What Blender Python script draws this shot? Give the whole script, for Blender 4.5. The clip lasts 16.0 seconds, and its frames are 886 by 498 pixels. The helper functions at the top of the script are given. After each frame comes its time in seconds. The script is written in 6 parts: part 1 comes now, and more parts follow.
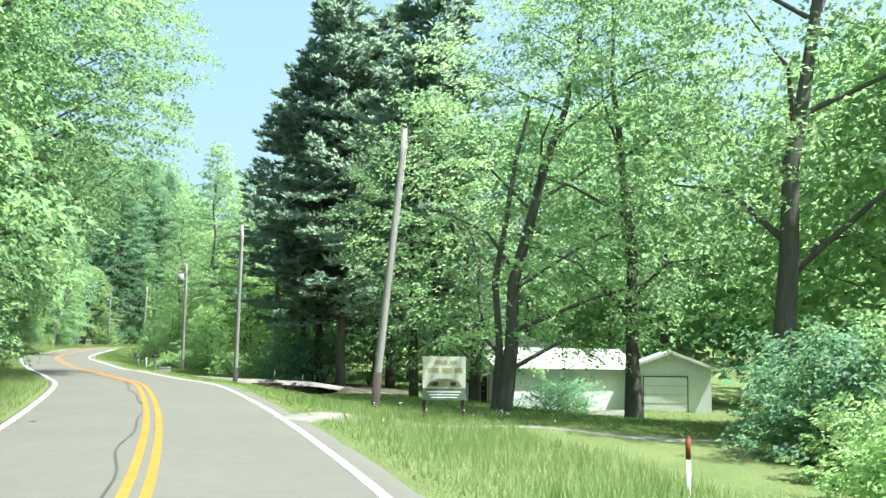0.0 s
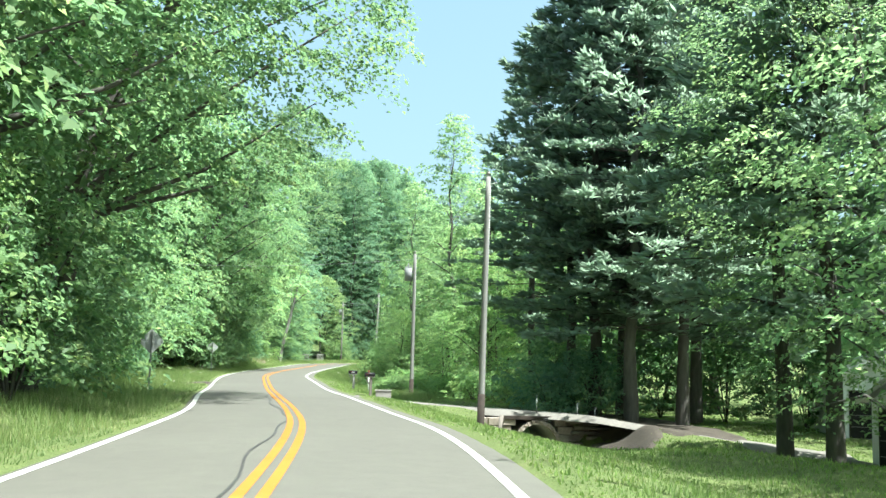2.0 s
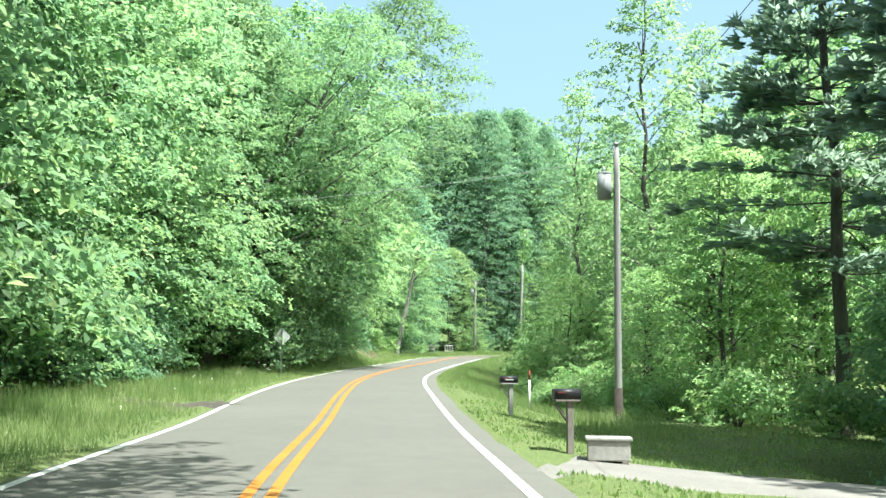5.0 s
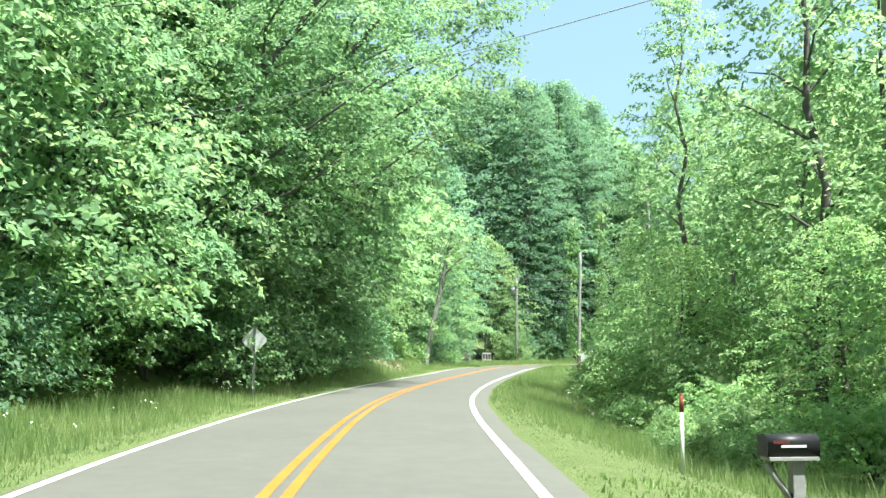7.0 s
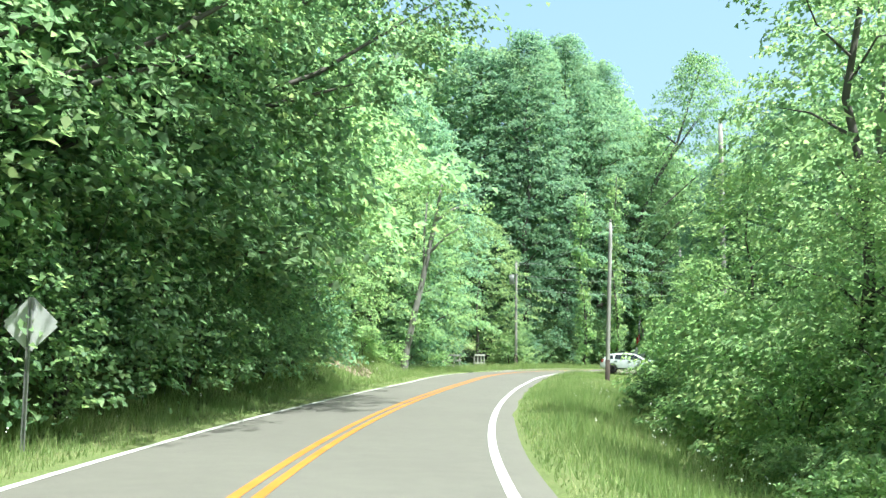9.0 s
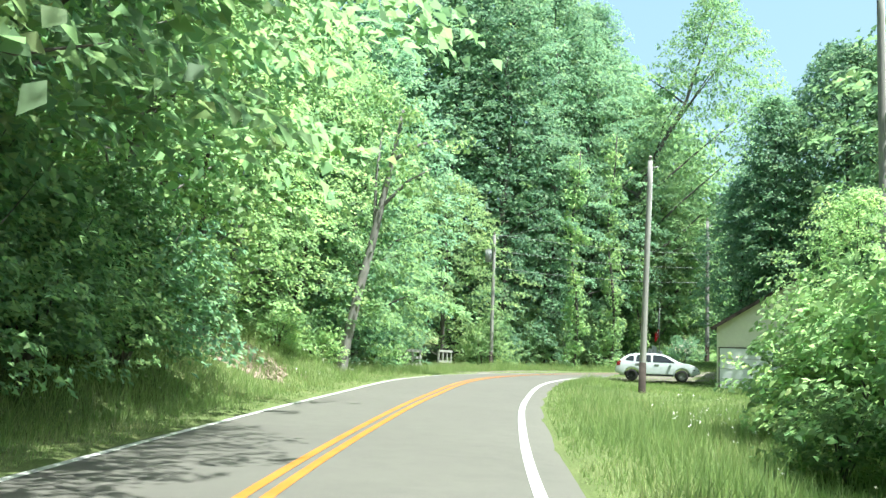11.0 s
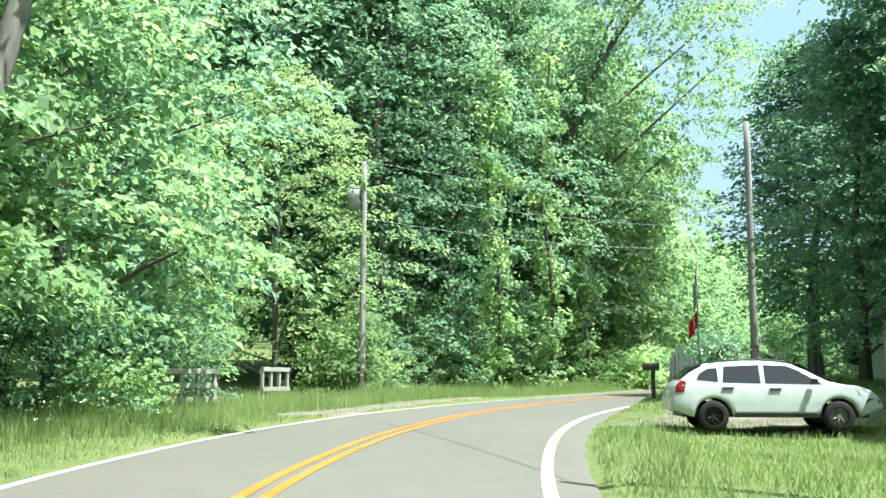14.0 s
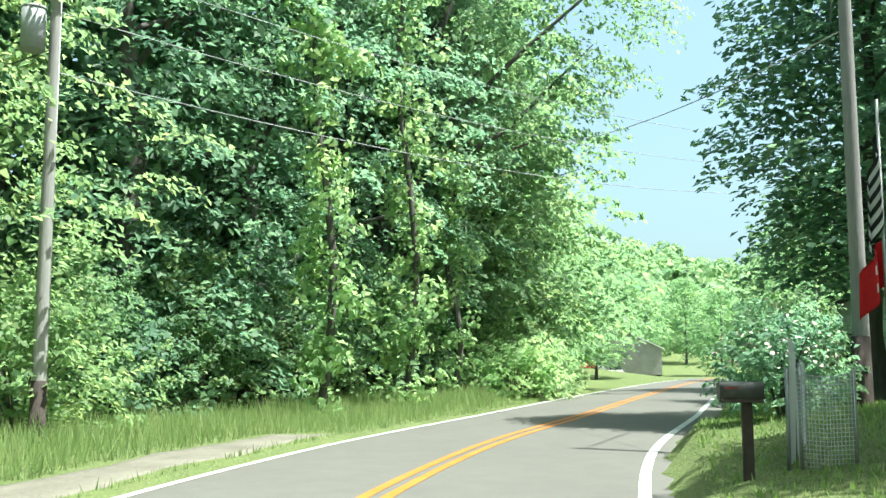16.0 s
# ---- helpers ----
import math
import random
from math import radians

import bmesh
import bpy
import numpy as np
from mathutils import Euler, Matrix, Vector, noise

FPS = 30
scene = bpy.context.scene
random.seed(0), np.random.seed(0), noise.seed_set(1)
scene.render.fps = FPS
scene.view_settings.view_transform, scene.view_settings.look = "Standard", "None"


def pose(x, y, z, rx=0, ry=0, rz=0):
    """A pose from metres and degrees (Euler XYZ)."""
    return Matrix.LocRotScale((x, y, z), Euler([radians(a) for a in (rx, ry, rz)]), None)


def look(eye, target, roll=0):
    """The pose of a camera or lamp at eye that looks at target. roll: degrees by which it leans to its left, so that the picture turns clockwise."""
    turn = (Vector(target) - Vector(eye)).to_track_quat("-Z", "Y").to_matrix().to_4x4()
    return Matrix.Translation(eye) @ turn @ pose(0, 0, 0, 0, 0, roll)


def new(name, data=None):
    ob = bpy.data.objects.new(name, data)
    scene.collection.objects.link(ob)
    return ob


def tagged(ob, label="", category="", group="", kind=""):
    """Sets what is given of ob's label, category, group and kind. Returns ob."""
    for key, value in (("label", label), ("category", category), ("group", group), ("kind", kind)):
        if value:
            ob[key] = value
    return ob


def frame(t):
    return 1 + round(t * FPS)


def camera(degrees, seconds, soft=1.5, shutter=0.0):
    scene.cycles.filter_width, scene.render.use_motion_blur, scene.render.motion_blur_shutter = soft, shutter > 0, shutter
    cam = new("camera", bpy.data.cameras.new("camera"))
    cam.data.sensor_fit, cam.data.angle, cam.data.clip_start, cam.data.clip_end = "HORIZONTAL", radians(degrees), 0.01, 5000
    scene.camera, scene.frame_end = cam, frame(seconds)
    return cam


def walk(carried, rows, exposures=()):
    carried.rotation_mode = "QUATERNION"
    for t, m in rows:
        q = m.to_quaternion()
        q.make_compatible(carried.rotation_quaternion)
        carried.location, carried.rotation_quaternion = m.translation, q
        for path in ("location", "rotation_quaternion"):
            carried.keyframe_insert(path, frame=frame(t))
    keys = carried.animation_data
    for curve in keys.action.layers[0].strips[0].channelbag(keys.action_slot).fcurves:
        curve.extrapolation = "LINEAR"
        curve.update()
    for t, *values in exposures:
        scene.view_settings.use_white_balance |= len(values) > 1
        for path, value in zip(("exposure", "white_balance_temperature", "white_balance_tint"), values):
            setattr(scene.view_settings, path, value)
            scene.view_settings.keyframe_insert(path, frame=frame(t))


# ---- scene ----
cam = camera(46.84, 16.0)
PATH = [
    (0.0, look((0.000, -0.000, 1.886), (8.550, 23.343, 4.529), 0.74)),
    (0.5, look((1.166, 6.089, 1.807), (7.901, 30.009, 4.547), 1.47)),
    (1.0, look((2.139, 12.163, 1.792), (7.315, 36.458, 4.606), 1.69)),
    (1.5, look((2.940, 18.159, 1.834), (6.841, 42.683, 4.730), 1.51)),
    (2.0, look((3.498, 24.101, 1.955), (6.434, 48.749, 4.941), 1.48)),
    (2.5, look((3.881, 29.977, 2.104), (6.049, 54.698, 5.139), 1.37)),
    (3.0, look((4.099, 35.795, 2.236), (5.670, 60.561, 5.260), 1.44)),
    (3.5, look((4.186, 41.645, 2.323), (5.285, 66.451, 5.231), 1.50)),
    (4.0, look((4.231, 47.494, 2.366), (4.864, 72.330, 5.151), 1.32)),
    (4.5, look((4.191, 53.245, 2.380), (4.393, 78.105, 5.015), 1.37)),
    (4.7, look((4.115, 55.519, 2.374), (4.136, 80.379, 5.025), 0.85)),
    (6.8, look((2.896, 77.686, 2.493), (2.050, 102.502, 5.399), 0.44)),
    (7.0, look((2.761, 79.864, 2.530), (1.946, 104.681, 5.441), 0.05)),
    (7.5, look((2.504, 85.330, 2.579), (1.790, 110.149, 5.494), -0.21)),
    (8.0, look((2.356, 90.815, 2.688), (1.781, 115.635, 5.626), -0.11)),
    (8.5, look((2.156, 96.304, 2.821), (1.673, 121.126, 5.747), 0.43)),
    (9.0, look((1.856, 101.802, 2.908), (1.476, 126.628, 5.839), 0.63)),
    (9.2, look((1.729, 103.997, 2.926), (1.405, 128.826, 5.826), 0.59)),
    (11.3, look((1.515, 126.986, 3.250), (2.361, 151.809, 6.106), 1.87)),
    (11.5, look((1.619, 129.259, 3.286), (2.679, 154.069, 6.174), 1.55)),
    (12.0, look((1.831, 134.961, 3.397), (3.462, 159.736, 6.315), 1.56)),
    (12.5, look((2.210, 140.666, 3.480), (4.363, 165.394, 6.473), 1.10)),
    (13.0, look((2.768, 146.351, 3.590), (5.429, 171.023, 6.631), 0.72)),
    (13.5, look((3.411, 151.977, 3.635), (6.605, 176.575, 6.763), 0.90)),
    (14.0, look((4.125, 157.501, 3.811), (7.961, 181.993, 7.045), 0.05)),
    (14.5, look((5.036, 162.954, 4.006), (9.533, 187.330, 7.261), -0.30)),
    (15.0, look((5.990, 168.369, 4.242), (11.431, 192.556, 7.455), -0.57)),
    (15.5, look((7.139, 173.681, 4.438), (13.689, 197.604, 7.571), -0.40)),
    (16.0, look((8.656, 178.942, 4.551), (16.509, 202.484, 7.576), -0.04)),
]
walk(cam, PATH, exposures=[(0.0, 2.15, 5900, 2), (16.0, 2.15, 5900, 2)])

# ---- world and sun ----
SUN_AZ, SUN_EL = radians(128), radians(64)
world = bpy.data.worlds.new("world")
scene.world = world
world.use_nodes = True
wn = world.node_tree.nodes
sky = wn.new("ShaderNodeTexSky")
sky.sky_type = "NISHITA"
sky.sun_disc = False
sky.sun_elevation, sky.sun_rotation = SUN_EL, SUN_AZ
sky.air_density, sky.dust_density, sky.ozone_density = 1.0, 5.0, 1.0
wn["Background"].inputs["Strength"].default_value = 0.09
haze = wn.new("ShaderNodeMix")
haze.data_type = "RGBA"
haze.inputs[0].default_value = 0.5
haze.inputs[7].default_value = (1.3, 1.95, 1.75, 1)
world.node_tree.links.new(sky.outputs[0], haze.inputs[6])
world.node_tree.links.new(haze.outputs[2], wn["Background"].inputs["Color"])
sun_data = bpy.data.lights.new("sun", "SUN")
sun_data.energy, sun_data.angle, sun_data.color = 3.4, radians(0.5), (1.0, 0.95, 0.86)
sun = new("sun", sun_data)
to_sun = Vector((math.sin(SUN_AZ) * math.cos(SUN_EL), math.cos(SUN_AZ) * math.cos(SUN_EL), math.sin(SUN_EL)))
sun.matrix_world = look((60, 60, 80), Vector((60, 60, 80)) - to_sun)


# ---- materials ----
def material(name, rough=0.8, metal=0.0, spec=0.3):
    m = bpy.data.materials.new(name)
    m.use_nodes = True
    b = m.node_tree.nodes["Principled BSDF"]
    b.inputs["Roughness"].default_value = rough
    b.inputs["Metallic"].default_value = metal
    b.inputs["Specular IOR Level"].default_value = spec
    return m, m.node_tree.nodes, m.node_tree.links, b


def ramp(nodes, stops):
    r = nodes.new("ShaderNodeValToRGB")
    el = r.color_ramp.elements
    while len(el) < len(stops):
        el.new(0.5)
    for e, (p, c) in zip(el, stops):
        e.position, e.color = p, (*c, 1)
    return r


def coords(nodes, links, scale=(1, 1, 1), kind="Object"):
    tc = nodes.new("ShaderNodeTexCoord")
    mp = nodes.new("ShaderNodeMapping")
    mp.inputs["Scale"].default_value = scale
    links.new(tc.outputs[kind], mp.inputs["Vector"])
    return mp.outputs["Vector"]


def noise_tex(nodes, links, vec, scale, detail=4, rough=0.6):
    n = nodes.new("ShaderNodeTexNoise")
    n.inputs["Scale"].default_value, n.inputs["Detail"].default_value, n.inputs["Roughness"].default_value = scale, detail, rough
    links.new(vec, n.inputs["Vector"])
    return n.outputs["Fac"]


def mixed(nodes, links, a, b, fac, mode="MIX"):
    """a and b are sockets or colours, fac a socket or a number."""
    m = nodes.new("ShaderNodeMix")
    m.data_type, m.blend_type = "RGBA", mode
    for key, v in ((6, a), (7, b), (0, fac)):
        if isinstance(v, (int, float)):
            m.inputs[key].default_value = v
        elif isinstance(v, tuple):
            m.inputs[key].default_value = (*v, 1)
        else:
            links.new(v, m.inputs[key])
    return m.outputs[2]


def bumped(nodes, links, b, height, strength, dist=0.02):
    bp = nodes.new("ShaderNodeBump")
    bp.inputs["Strength"].default_value, bp.inputs["Distance"].default_value = strength, dist
    links.new(height, bp.inputs["Height"])
    links.new(bp.outputs["Normal"], b.inputs["Normal"])


def two_scale(name, dark, light, big=0.6, small=12.0, rough=0.8, metal=0.0, spec=0.3, bump=0.3, scale=(1, 1, 1), dist=0.02):
    m, n, l, b = material(name, rough, metal, spec)
    v = coords(n, l, scale)
    f1, f2 = noise_tex(n, l, v, big), noise_tex(n, l, v, small)
    mid = tuple((p + q) / 2 for p, q in zip(dark, light))
    r1, r2 = ramp(n, [(0.3, dark), (0.7, light)]), ramp(n, [(0.3, dark), (0.55, mid), (0.75, light)])
    l.new(f1, r1.inputs[0])
    l.new(f2, r2.inputs[0])
    l.new(mixed(n, l, r1.outputs[0], r2.outputs[0], 0.5), b.inputs["Base Color"])
    if bump:
        bumped(n, l, b, f2, bump, dist)
    return m


def leaf_material(name, dark, light, yellow, glow=0.45, sheen=0.25):
    m, n, l, b = material(name, 0.5, 0, sheen)
    geo, info = n.new("ShaderNodeNewGeometry"), n.new("ShaderNodeObjectInfo")
    r = ramp(n, [(0.0, dark), (0.6, light), (1.0, yellow)])
    mass = noise_tex(n, l, coords(n, l), 0.55, 3)
    spread = n.new("ShaderNodeMapRange")
    spread.inputs["From Min"].default_value, spread.inputs["From Max"].default_value = 0.3, 0.7
    l.new(mass, spread.inputs["Value"])
    both = n.new("ShaderNodeMix")
    both.inputs[0].default_value = 0.5
    l.new(geo.outputs["Random Per Island"], both.inputs[2])
    l.new(spread.outputs[0], both.inputs[3])
    l.new(both.outputs[0], r.inputs[0])
    hue = n.new("ShaderNodeHueSaturation")
    rng = n.new("ShaderNodeMapRange")
    rng.inputs["To Min"].default_value, rng.inputs["To Max"].default_value = 0.8, 1.2
    l.new(info.outputs["Random"], rng.inputs["Value"])
    l.new(rng.outputs[0], hue.inputs["Value"])
    l.new(r.outputs[0], hue.inputs["Color"])
    l.new(hue.outputs[0], b.inputs["Base Color"])
    tr = n.new("ShaderNodeBsdfTranslucent")
    warm = mixed(n, l, hue.outputs[0], (1.0, 1.0, 0.85), 0.35, "MULTIPLY")
    up = n.new("ShaderNodeHueSaturation")
    up.inputs["Value"].default_value = 1.75
    l.new(warm, up.inputs["Color"])
    l.new(up.outputs[0], tr.inputs["Color"])
    mx = n.new("ShaderNodeMixShader")
    mx.inputs[0].default_value = glow
    l.new(b.outputs[0], mx.inputs[1])
    l.new(tr.outputs[0], mx.inputs[2])
    l.new(mx.outputs[0], n["Material Output"].inputs["Surface"])
    return m


M = {}
M["leaf_maple"] = leaf_material("leaf_maple", (0.1, 0.187, 0.112), (0.186, 0.294, 0.132), (0.315, 0.4, 0.15), 0.56)
M["leaf_oak"] = leaf_material("leaf_oak", (0.092, 0.172, 0.105), (0.172, 0.274, 0.126), (0.282, 0.355, 0.142), 0.56)
M["leaf_bright"] = leaf_material("leaf_bright", (0.138, 0.245, 0.122), (0.242, 0.352, 0.15), (0.375, 0.438, 0.175), 0.6)
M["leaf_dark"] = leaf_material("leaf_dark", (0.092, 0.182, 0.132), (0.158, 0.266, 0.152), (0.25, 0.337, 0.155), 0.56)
M["leaf_pale"] = leaf_material("leaf_pale", (0.125, 0.215, 0.115), (0.215, 0.315, 0.15), (0.325, 0.395, 0.18), 0.6)
M["needle"] = leaf_material("needle", (0.14, 0.195, 0.15), (0.17, 0.228, 0.172), (0.2, 0.258, 0.185), 0.7, 0.02)
M["grass"] = leaf_material("grass", (0.105, 0.165, 0.062), (0.185, 0.245, 0.092), (0.36, 0.35, 0.2), 0.5)
M["lawn"] = leaf_material("lawn", (0.125, 0.2, 0.06), (0.19, 0.27, 0.08), (0.25, 0.31, 0.1), 0.45)
M["flower"] = two_scale("flower", (0.7, 0.68, 0.6), (0.85, 0.85, 0.8), 2, 30, 0.7, bump=0)
M["blossom"] = two_scale("blossom", (0.5, 0.4, 0.33), (0.72, 0.62, 0.55), 2, 30, 0.7, bump=0)
M["bark"] = two_scale("bark", (0.05, 0.047, 0.042), (0.14, 0.13, 0.115), 1.2, 9, 0.95, bump=0.8, scale=(1, 1, 0.25), dist=0.04)
M["bark_pale"] = two_scale("bark_pale", (0.12, 0.11, 0.09), (0.34, 0.32, 0.28), 1.0, 8, 0.95, bump=0.6, scale=(1, 1, 0.3), dist=0.03)
M["bark_grey"] = two_scale("bark_grey", (0.09, 0.088, 0.08), (0.25, 0.245, 0.225), 1.0, 8, 0.95, bump=0.6, scale=(1, 1, 0.3), dist=0.03)
M["pole_wood"] = two_scale("pole_wood", (0.16, 0.155, 0.145), (0.34, 0.335, 0.315), 0.5, 9, 0.9, bump=0.4, scale=(6, 6, 0.35))
M["old_wood"] = two_scale("old_wood", (0.09, 0.08, 0.07), (0.26, 0.23, 0.2), 0.9, 8, 0.9, bump=0.5, scale=(3, 3, 0.6))
M["dark_wood"] = two_scale("dark_wood", (0.025, 0.02, 0.017), (0.07, 0.055, 0.045), 1.5, 12, 0.9, bump=0.4)
M["white_paint"] = two_scale("white_paint", (0.6, 0.6, 0.57), (0.8, 0.8, 0.77), 0.8, 14, 0.6, bump=0.1)
M["cream_paint"] = two_scale("cream_paint", (0.55, 0.54, 0.44), (0.68, 0.67, 0.56), 0.7, 9, 0.7, bump=0.15)
M["old_white"] = two_scale("old_white", (0.2, 0.2, 0.185), (0.38, 0.38, 0.35), 1.2, 12, 0.8, bump=0.3)
M["white_metal"] = two_scale("white_metal", (0.6, 0.62, 0.63), (0.76, 0.78, 0.79), 0.6, 6, 0.45, bump=0.08)
M["grey_roof"] = two_scale("grey_roof", (0.35, 0.35, 0.35), (0.55, 0.55, 0.54), 0.5, 8, 0.5, bump=0.15)
M["shingle"] = two_scale("shingle", (0.04, 0.038, 0.036), (0.1, 0.095, 0.09), 0.8, 16, 0.9, bump=0.5)
M["unlit_black"] = two_scale("unlit_black", (0.008, 0.008, 0.008), (0.02, 0.02, 0.02), 1, 8, 0.9, bump=0)
M["black_box"] = two_scale("black_box", (0.012, 0.012, 0.013), (0.03, 0.03, 0.032), 2, 25, 0.45, bump=0.1)
M["aluminium"] = two_scale("aluminium", (0.4, 0.41, 0.41), (0.52, 0.53, 0.53), 1.2, 18, 0.5, metal=0.3, bump=0.1)
M["steel"] = two_scale("steel", (0.16, 0.17, 0.16), (0.32, 0.33, 0.32), 1.5, 22, 0.5, metal=0.6, bump=0.15)
M["concrete"] = two_scale("concrete", (0.24, 0.23, 0.21), (0.42, 0.4, 0.37), 0.9, 14, 0.9, bump=0.4)
M["stone"] = two_scale("stone", (0.19, 0.155, 0.13), (0.44, 0.38, 0.32), 1.4, 11, 0.95, bump=0.8, dist=0.04)
M["rock"] = two_scale("rock", (0.2, 0.14, 0.12), (0.4, 0.3, 0.26), 0.9, 7, 0.95, bump=0.9, dist=0.05)
M["shale"] = two_scale("shale", (0.2, 0.14, 0.12), (0.4, 0.3, 0.26), 1.1, 10, 0.95, bump=0.9, dist=0.05)
M["gravel"] = two_scale("gravel", (0.12, 0.113, 0.1), (0.25, 0.235, 0.21), 0.8, 26, 0.95, bump=0.7)
M["orange"] = two_scale("orange", (0.5, 0.09, 0.02), (0.7, 0.16, 0.04), 2, 20, 0.6, bump=0.1)
M["dirt"] = two_scale("dirt", (0.085, 0.08, 0.06), (0.21, 0.195, 0.155), 1.2, 14, 0.95, bump=0.7)
M["rust"] = two_scale("rust", (0.130, 0.029, 0.014), (0.221, 0.058, 0.032), 2, 20, 0.7, bump=0.1)
M["rubber"] = two_scale("rubber", (0.01, 0.01, 0.01), (0.025, 0.025, 0.025), 2, 30, 0.85, bump=0.2)
M["wire"] = two_scale("wire", (0.25, 0.26, 0.27), (0.42, 0.43, 0.44), 1, 5, 0.5, bump=0)
M["red_cloth"] = two_scale("red_cloth", (0.45, 0.012, 0.018), (0.62, 0.03, 0.035), 1.5, 14, 0.8, bump=0.1)
M["cloth_white"] = two_scale("cloth_white", (0.6, 0.6, 0.6), (0.75, 0.75, 0.74), 1.5, 14, 0.85, bump=0.1)
M["cloth_dark"] = two_scale("cloth_dark", (0.015, 0.018, 0.02), (0.04, 0.045, 0.05), 1.5, 14, 0.85, bump=0.1)
M["old_board"] = two_scale("old_board", (0.34, 0.36, 0.28), (0.55, 0.56, 0.46), 1.6, 14, 0.75, bump=0.1)
M["steel_grey"] = two_scale("steel_grey", (0.22, 0.23, 0.23), (0.33, 0.34, 0.34), 1.5, 16, 0.6, bump=0.1)
M["dull_grey"] = two_scale("dull_grey", (0.04, 0.042, 0.04), (0.09, 0.093, 0.088), 2, 20, 0.55, bump=0.1)
M["flag_red"] = two_scale("flag_red", (0.09, 0.02, 0.02), (0.16, 0.035, 0.03), 2, 20, 0.6, bump=0.1)
M["sign_green"] = two_scale("sign_green", (0.07, 0.11, 0.08), (0.13, 0.18, 0.13), 1.2, 14, 0.6, bump=0.05)
M["sign_gold"] = two_scale("sign_gold", (0.24, 0.22, 0.11), (0.36, 0.33, 0.19), 1.2, 14, 0.6, bump=0.05)


def make_asphalt():
    m, n, l, b = material("asphalt", 0.85, 0, 0.3)
    v = coords(n, l)
    big, mid, fine = noise_tex(n, l, v, 0.22, 5), noise_tex(n, l, v, 2.6, 5), noise_tex(n, l, v, 90, 2)
    r1 = ramp(n, [(0.3, (0.105, 0.101, 0.088)), (0.7, (0.135, 0.132, 0.113))])
    r2 = ramp(n, [(0.35, (0.092, 0.089, 0.078)), (0.7, (0.145, 0.140, 0.118))])
    r3 = ramp(n, [(0.3, (0.053, 0.052, 0.046)), (0.5, (0.092, 0.090, 0.078)), (0.75, (0.135, 0.132, 0.113))])
    for f, r in ((big, r1), (mid, r2), (fine, r3)):
        l.new(f, r.inputs[0])
    a = mixed(n, l, r1.outputs[0], r2.outputs[0], 0.35)
    l.new(mixed(n, l, a, r3.outputs[0], 0.3), b.inputs["Base Color"])
    bumped(n, l, b, fine, 0.35, 0.01)
    return m


def worn_paint(name, dark, light):
    m, n, l, b = material(name, 0.7, 0, 0.3)
    v = coords(n, l)
    wear, soft = noise_tex(n, l, v, 14, 6, 0.7), noise_tex(n, l, v, 1.3, 3)
    r1, r2 = ramp(n, [(0.3, dark), (0.7, light)]), ramp(n, [(0.62, (0, 0, 0)), (0.72, (1, 1, 1))])
    l.new(soft, r1.inputs[0])
    l.new(wear, r2.inputs[0])
    l.new(mixed(n, l, r1.outputs[0], (0.24, 0.23, 0.2), r2.outputs[0]), b.inputs["Base Color"])
    bumped(n, l, b, wear, 0.15, 0.005)
    return m


def make_ground():
    m, n, l, b = material("ground_cover", 0.95, 0, 0.1)
    v = coords(n, l)
    big, mid, fine = noise_tex(n, l, v, 0.12, 4), noise_tex(n, l, v, 1.1, 6), noise_tex(n, l, v, 22, 3)
    r1 = ramp(n, [(0.3, (0.090, 0.130, 0.045)), (0.7, (0.154, 0.190, 0.068))])
    r2 = ramp(n, [(0.3, (0.064, 0.085, 0.038)), (0.55, (0.128, 0.160, 0.060)), (0.75, (0.218, 0.180, 0.105))])
    r3 = ramp(n, [(0.3, (0.038, 0.050, 0.022)), (0.6, (0.141, 0.180, 0.068)), (0.8, (0.256, 0.240, 0.135))])
    for f, r in ((big, r1), (mid, r2), (fine, r3)):
        l.new(f, r.inputs[0])
    a = mixed(n, l, r1.outputs[0], r2.outputs[0], 0.5)
    l.new(mixed(n, l, a, r3.outputs[0], 0.5), b.inputs["Base Color"])
    bumped(n, l, b, fine, 0.9, 0.06)
    return m


M["asphalt"] = make_asphalt()
M["line_white"] = worn_paint("line_white", (0.42, 0.43, 0.4), (0.58, 0.59, 0.55))
M["line_yellow"] = worn_paint("line_yellow", (0.33, 0.125, 0.016), (0.42, 0.165, 0.025))
M["tar"] = two_scale("tar", (0.035, 0.034, 0.034), (0.08, 0.078, 0.075), 1, 20, 0.6, bump=0.2)
M["ground"] = make_ground()
M["soil"] = two_scale("soil", (0.035, 0.03, 0.024), (0.1, 0.085, 0.068), 0.8, 9, 0.95, bump=0.7, dist=0.05)

# ---- the lie of the land: the road's centre line and level, and what rises and falls beside it ----
KN = np.array([-12, -2, 8, 18, 28, 38, 48, 58, 68, 78, 88, 98, 108, 118, 128, 138, 148, 158, 168.0])
XC = np.array([-4.60, -1.77, 0.26, 1.42, 2.13, 2.45, 2.10, 1.28, 0.61, -0.03, -0.52, -0.65, -0.25, 0.57, 1.73, 3.62, 6.96, 12.26, 19.41])
ZC = np.array([0.05, 0.02, -0.05, 0.09, 0.30, 0.46, 0.45, 0.58, 0.62, 0.85, 0.99, 1.11, 1.28, 1.48, 1.72, 2.09, 2.30, 2.45, 2.62])
LANE = 2.72


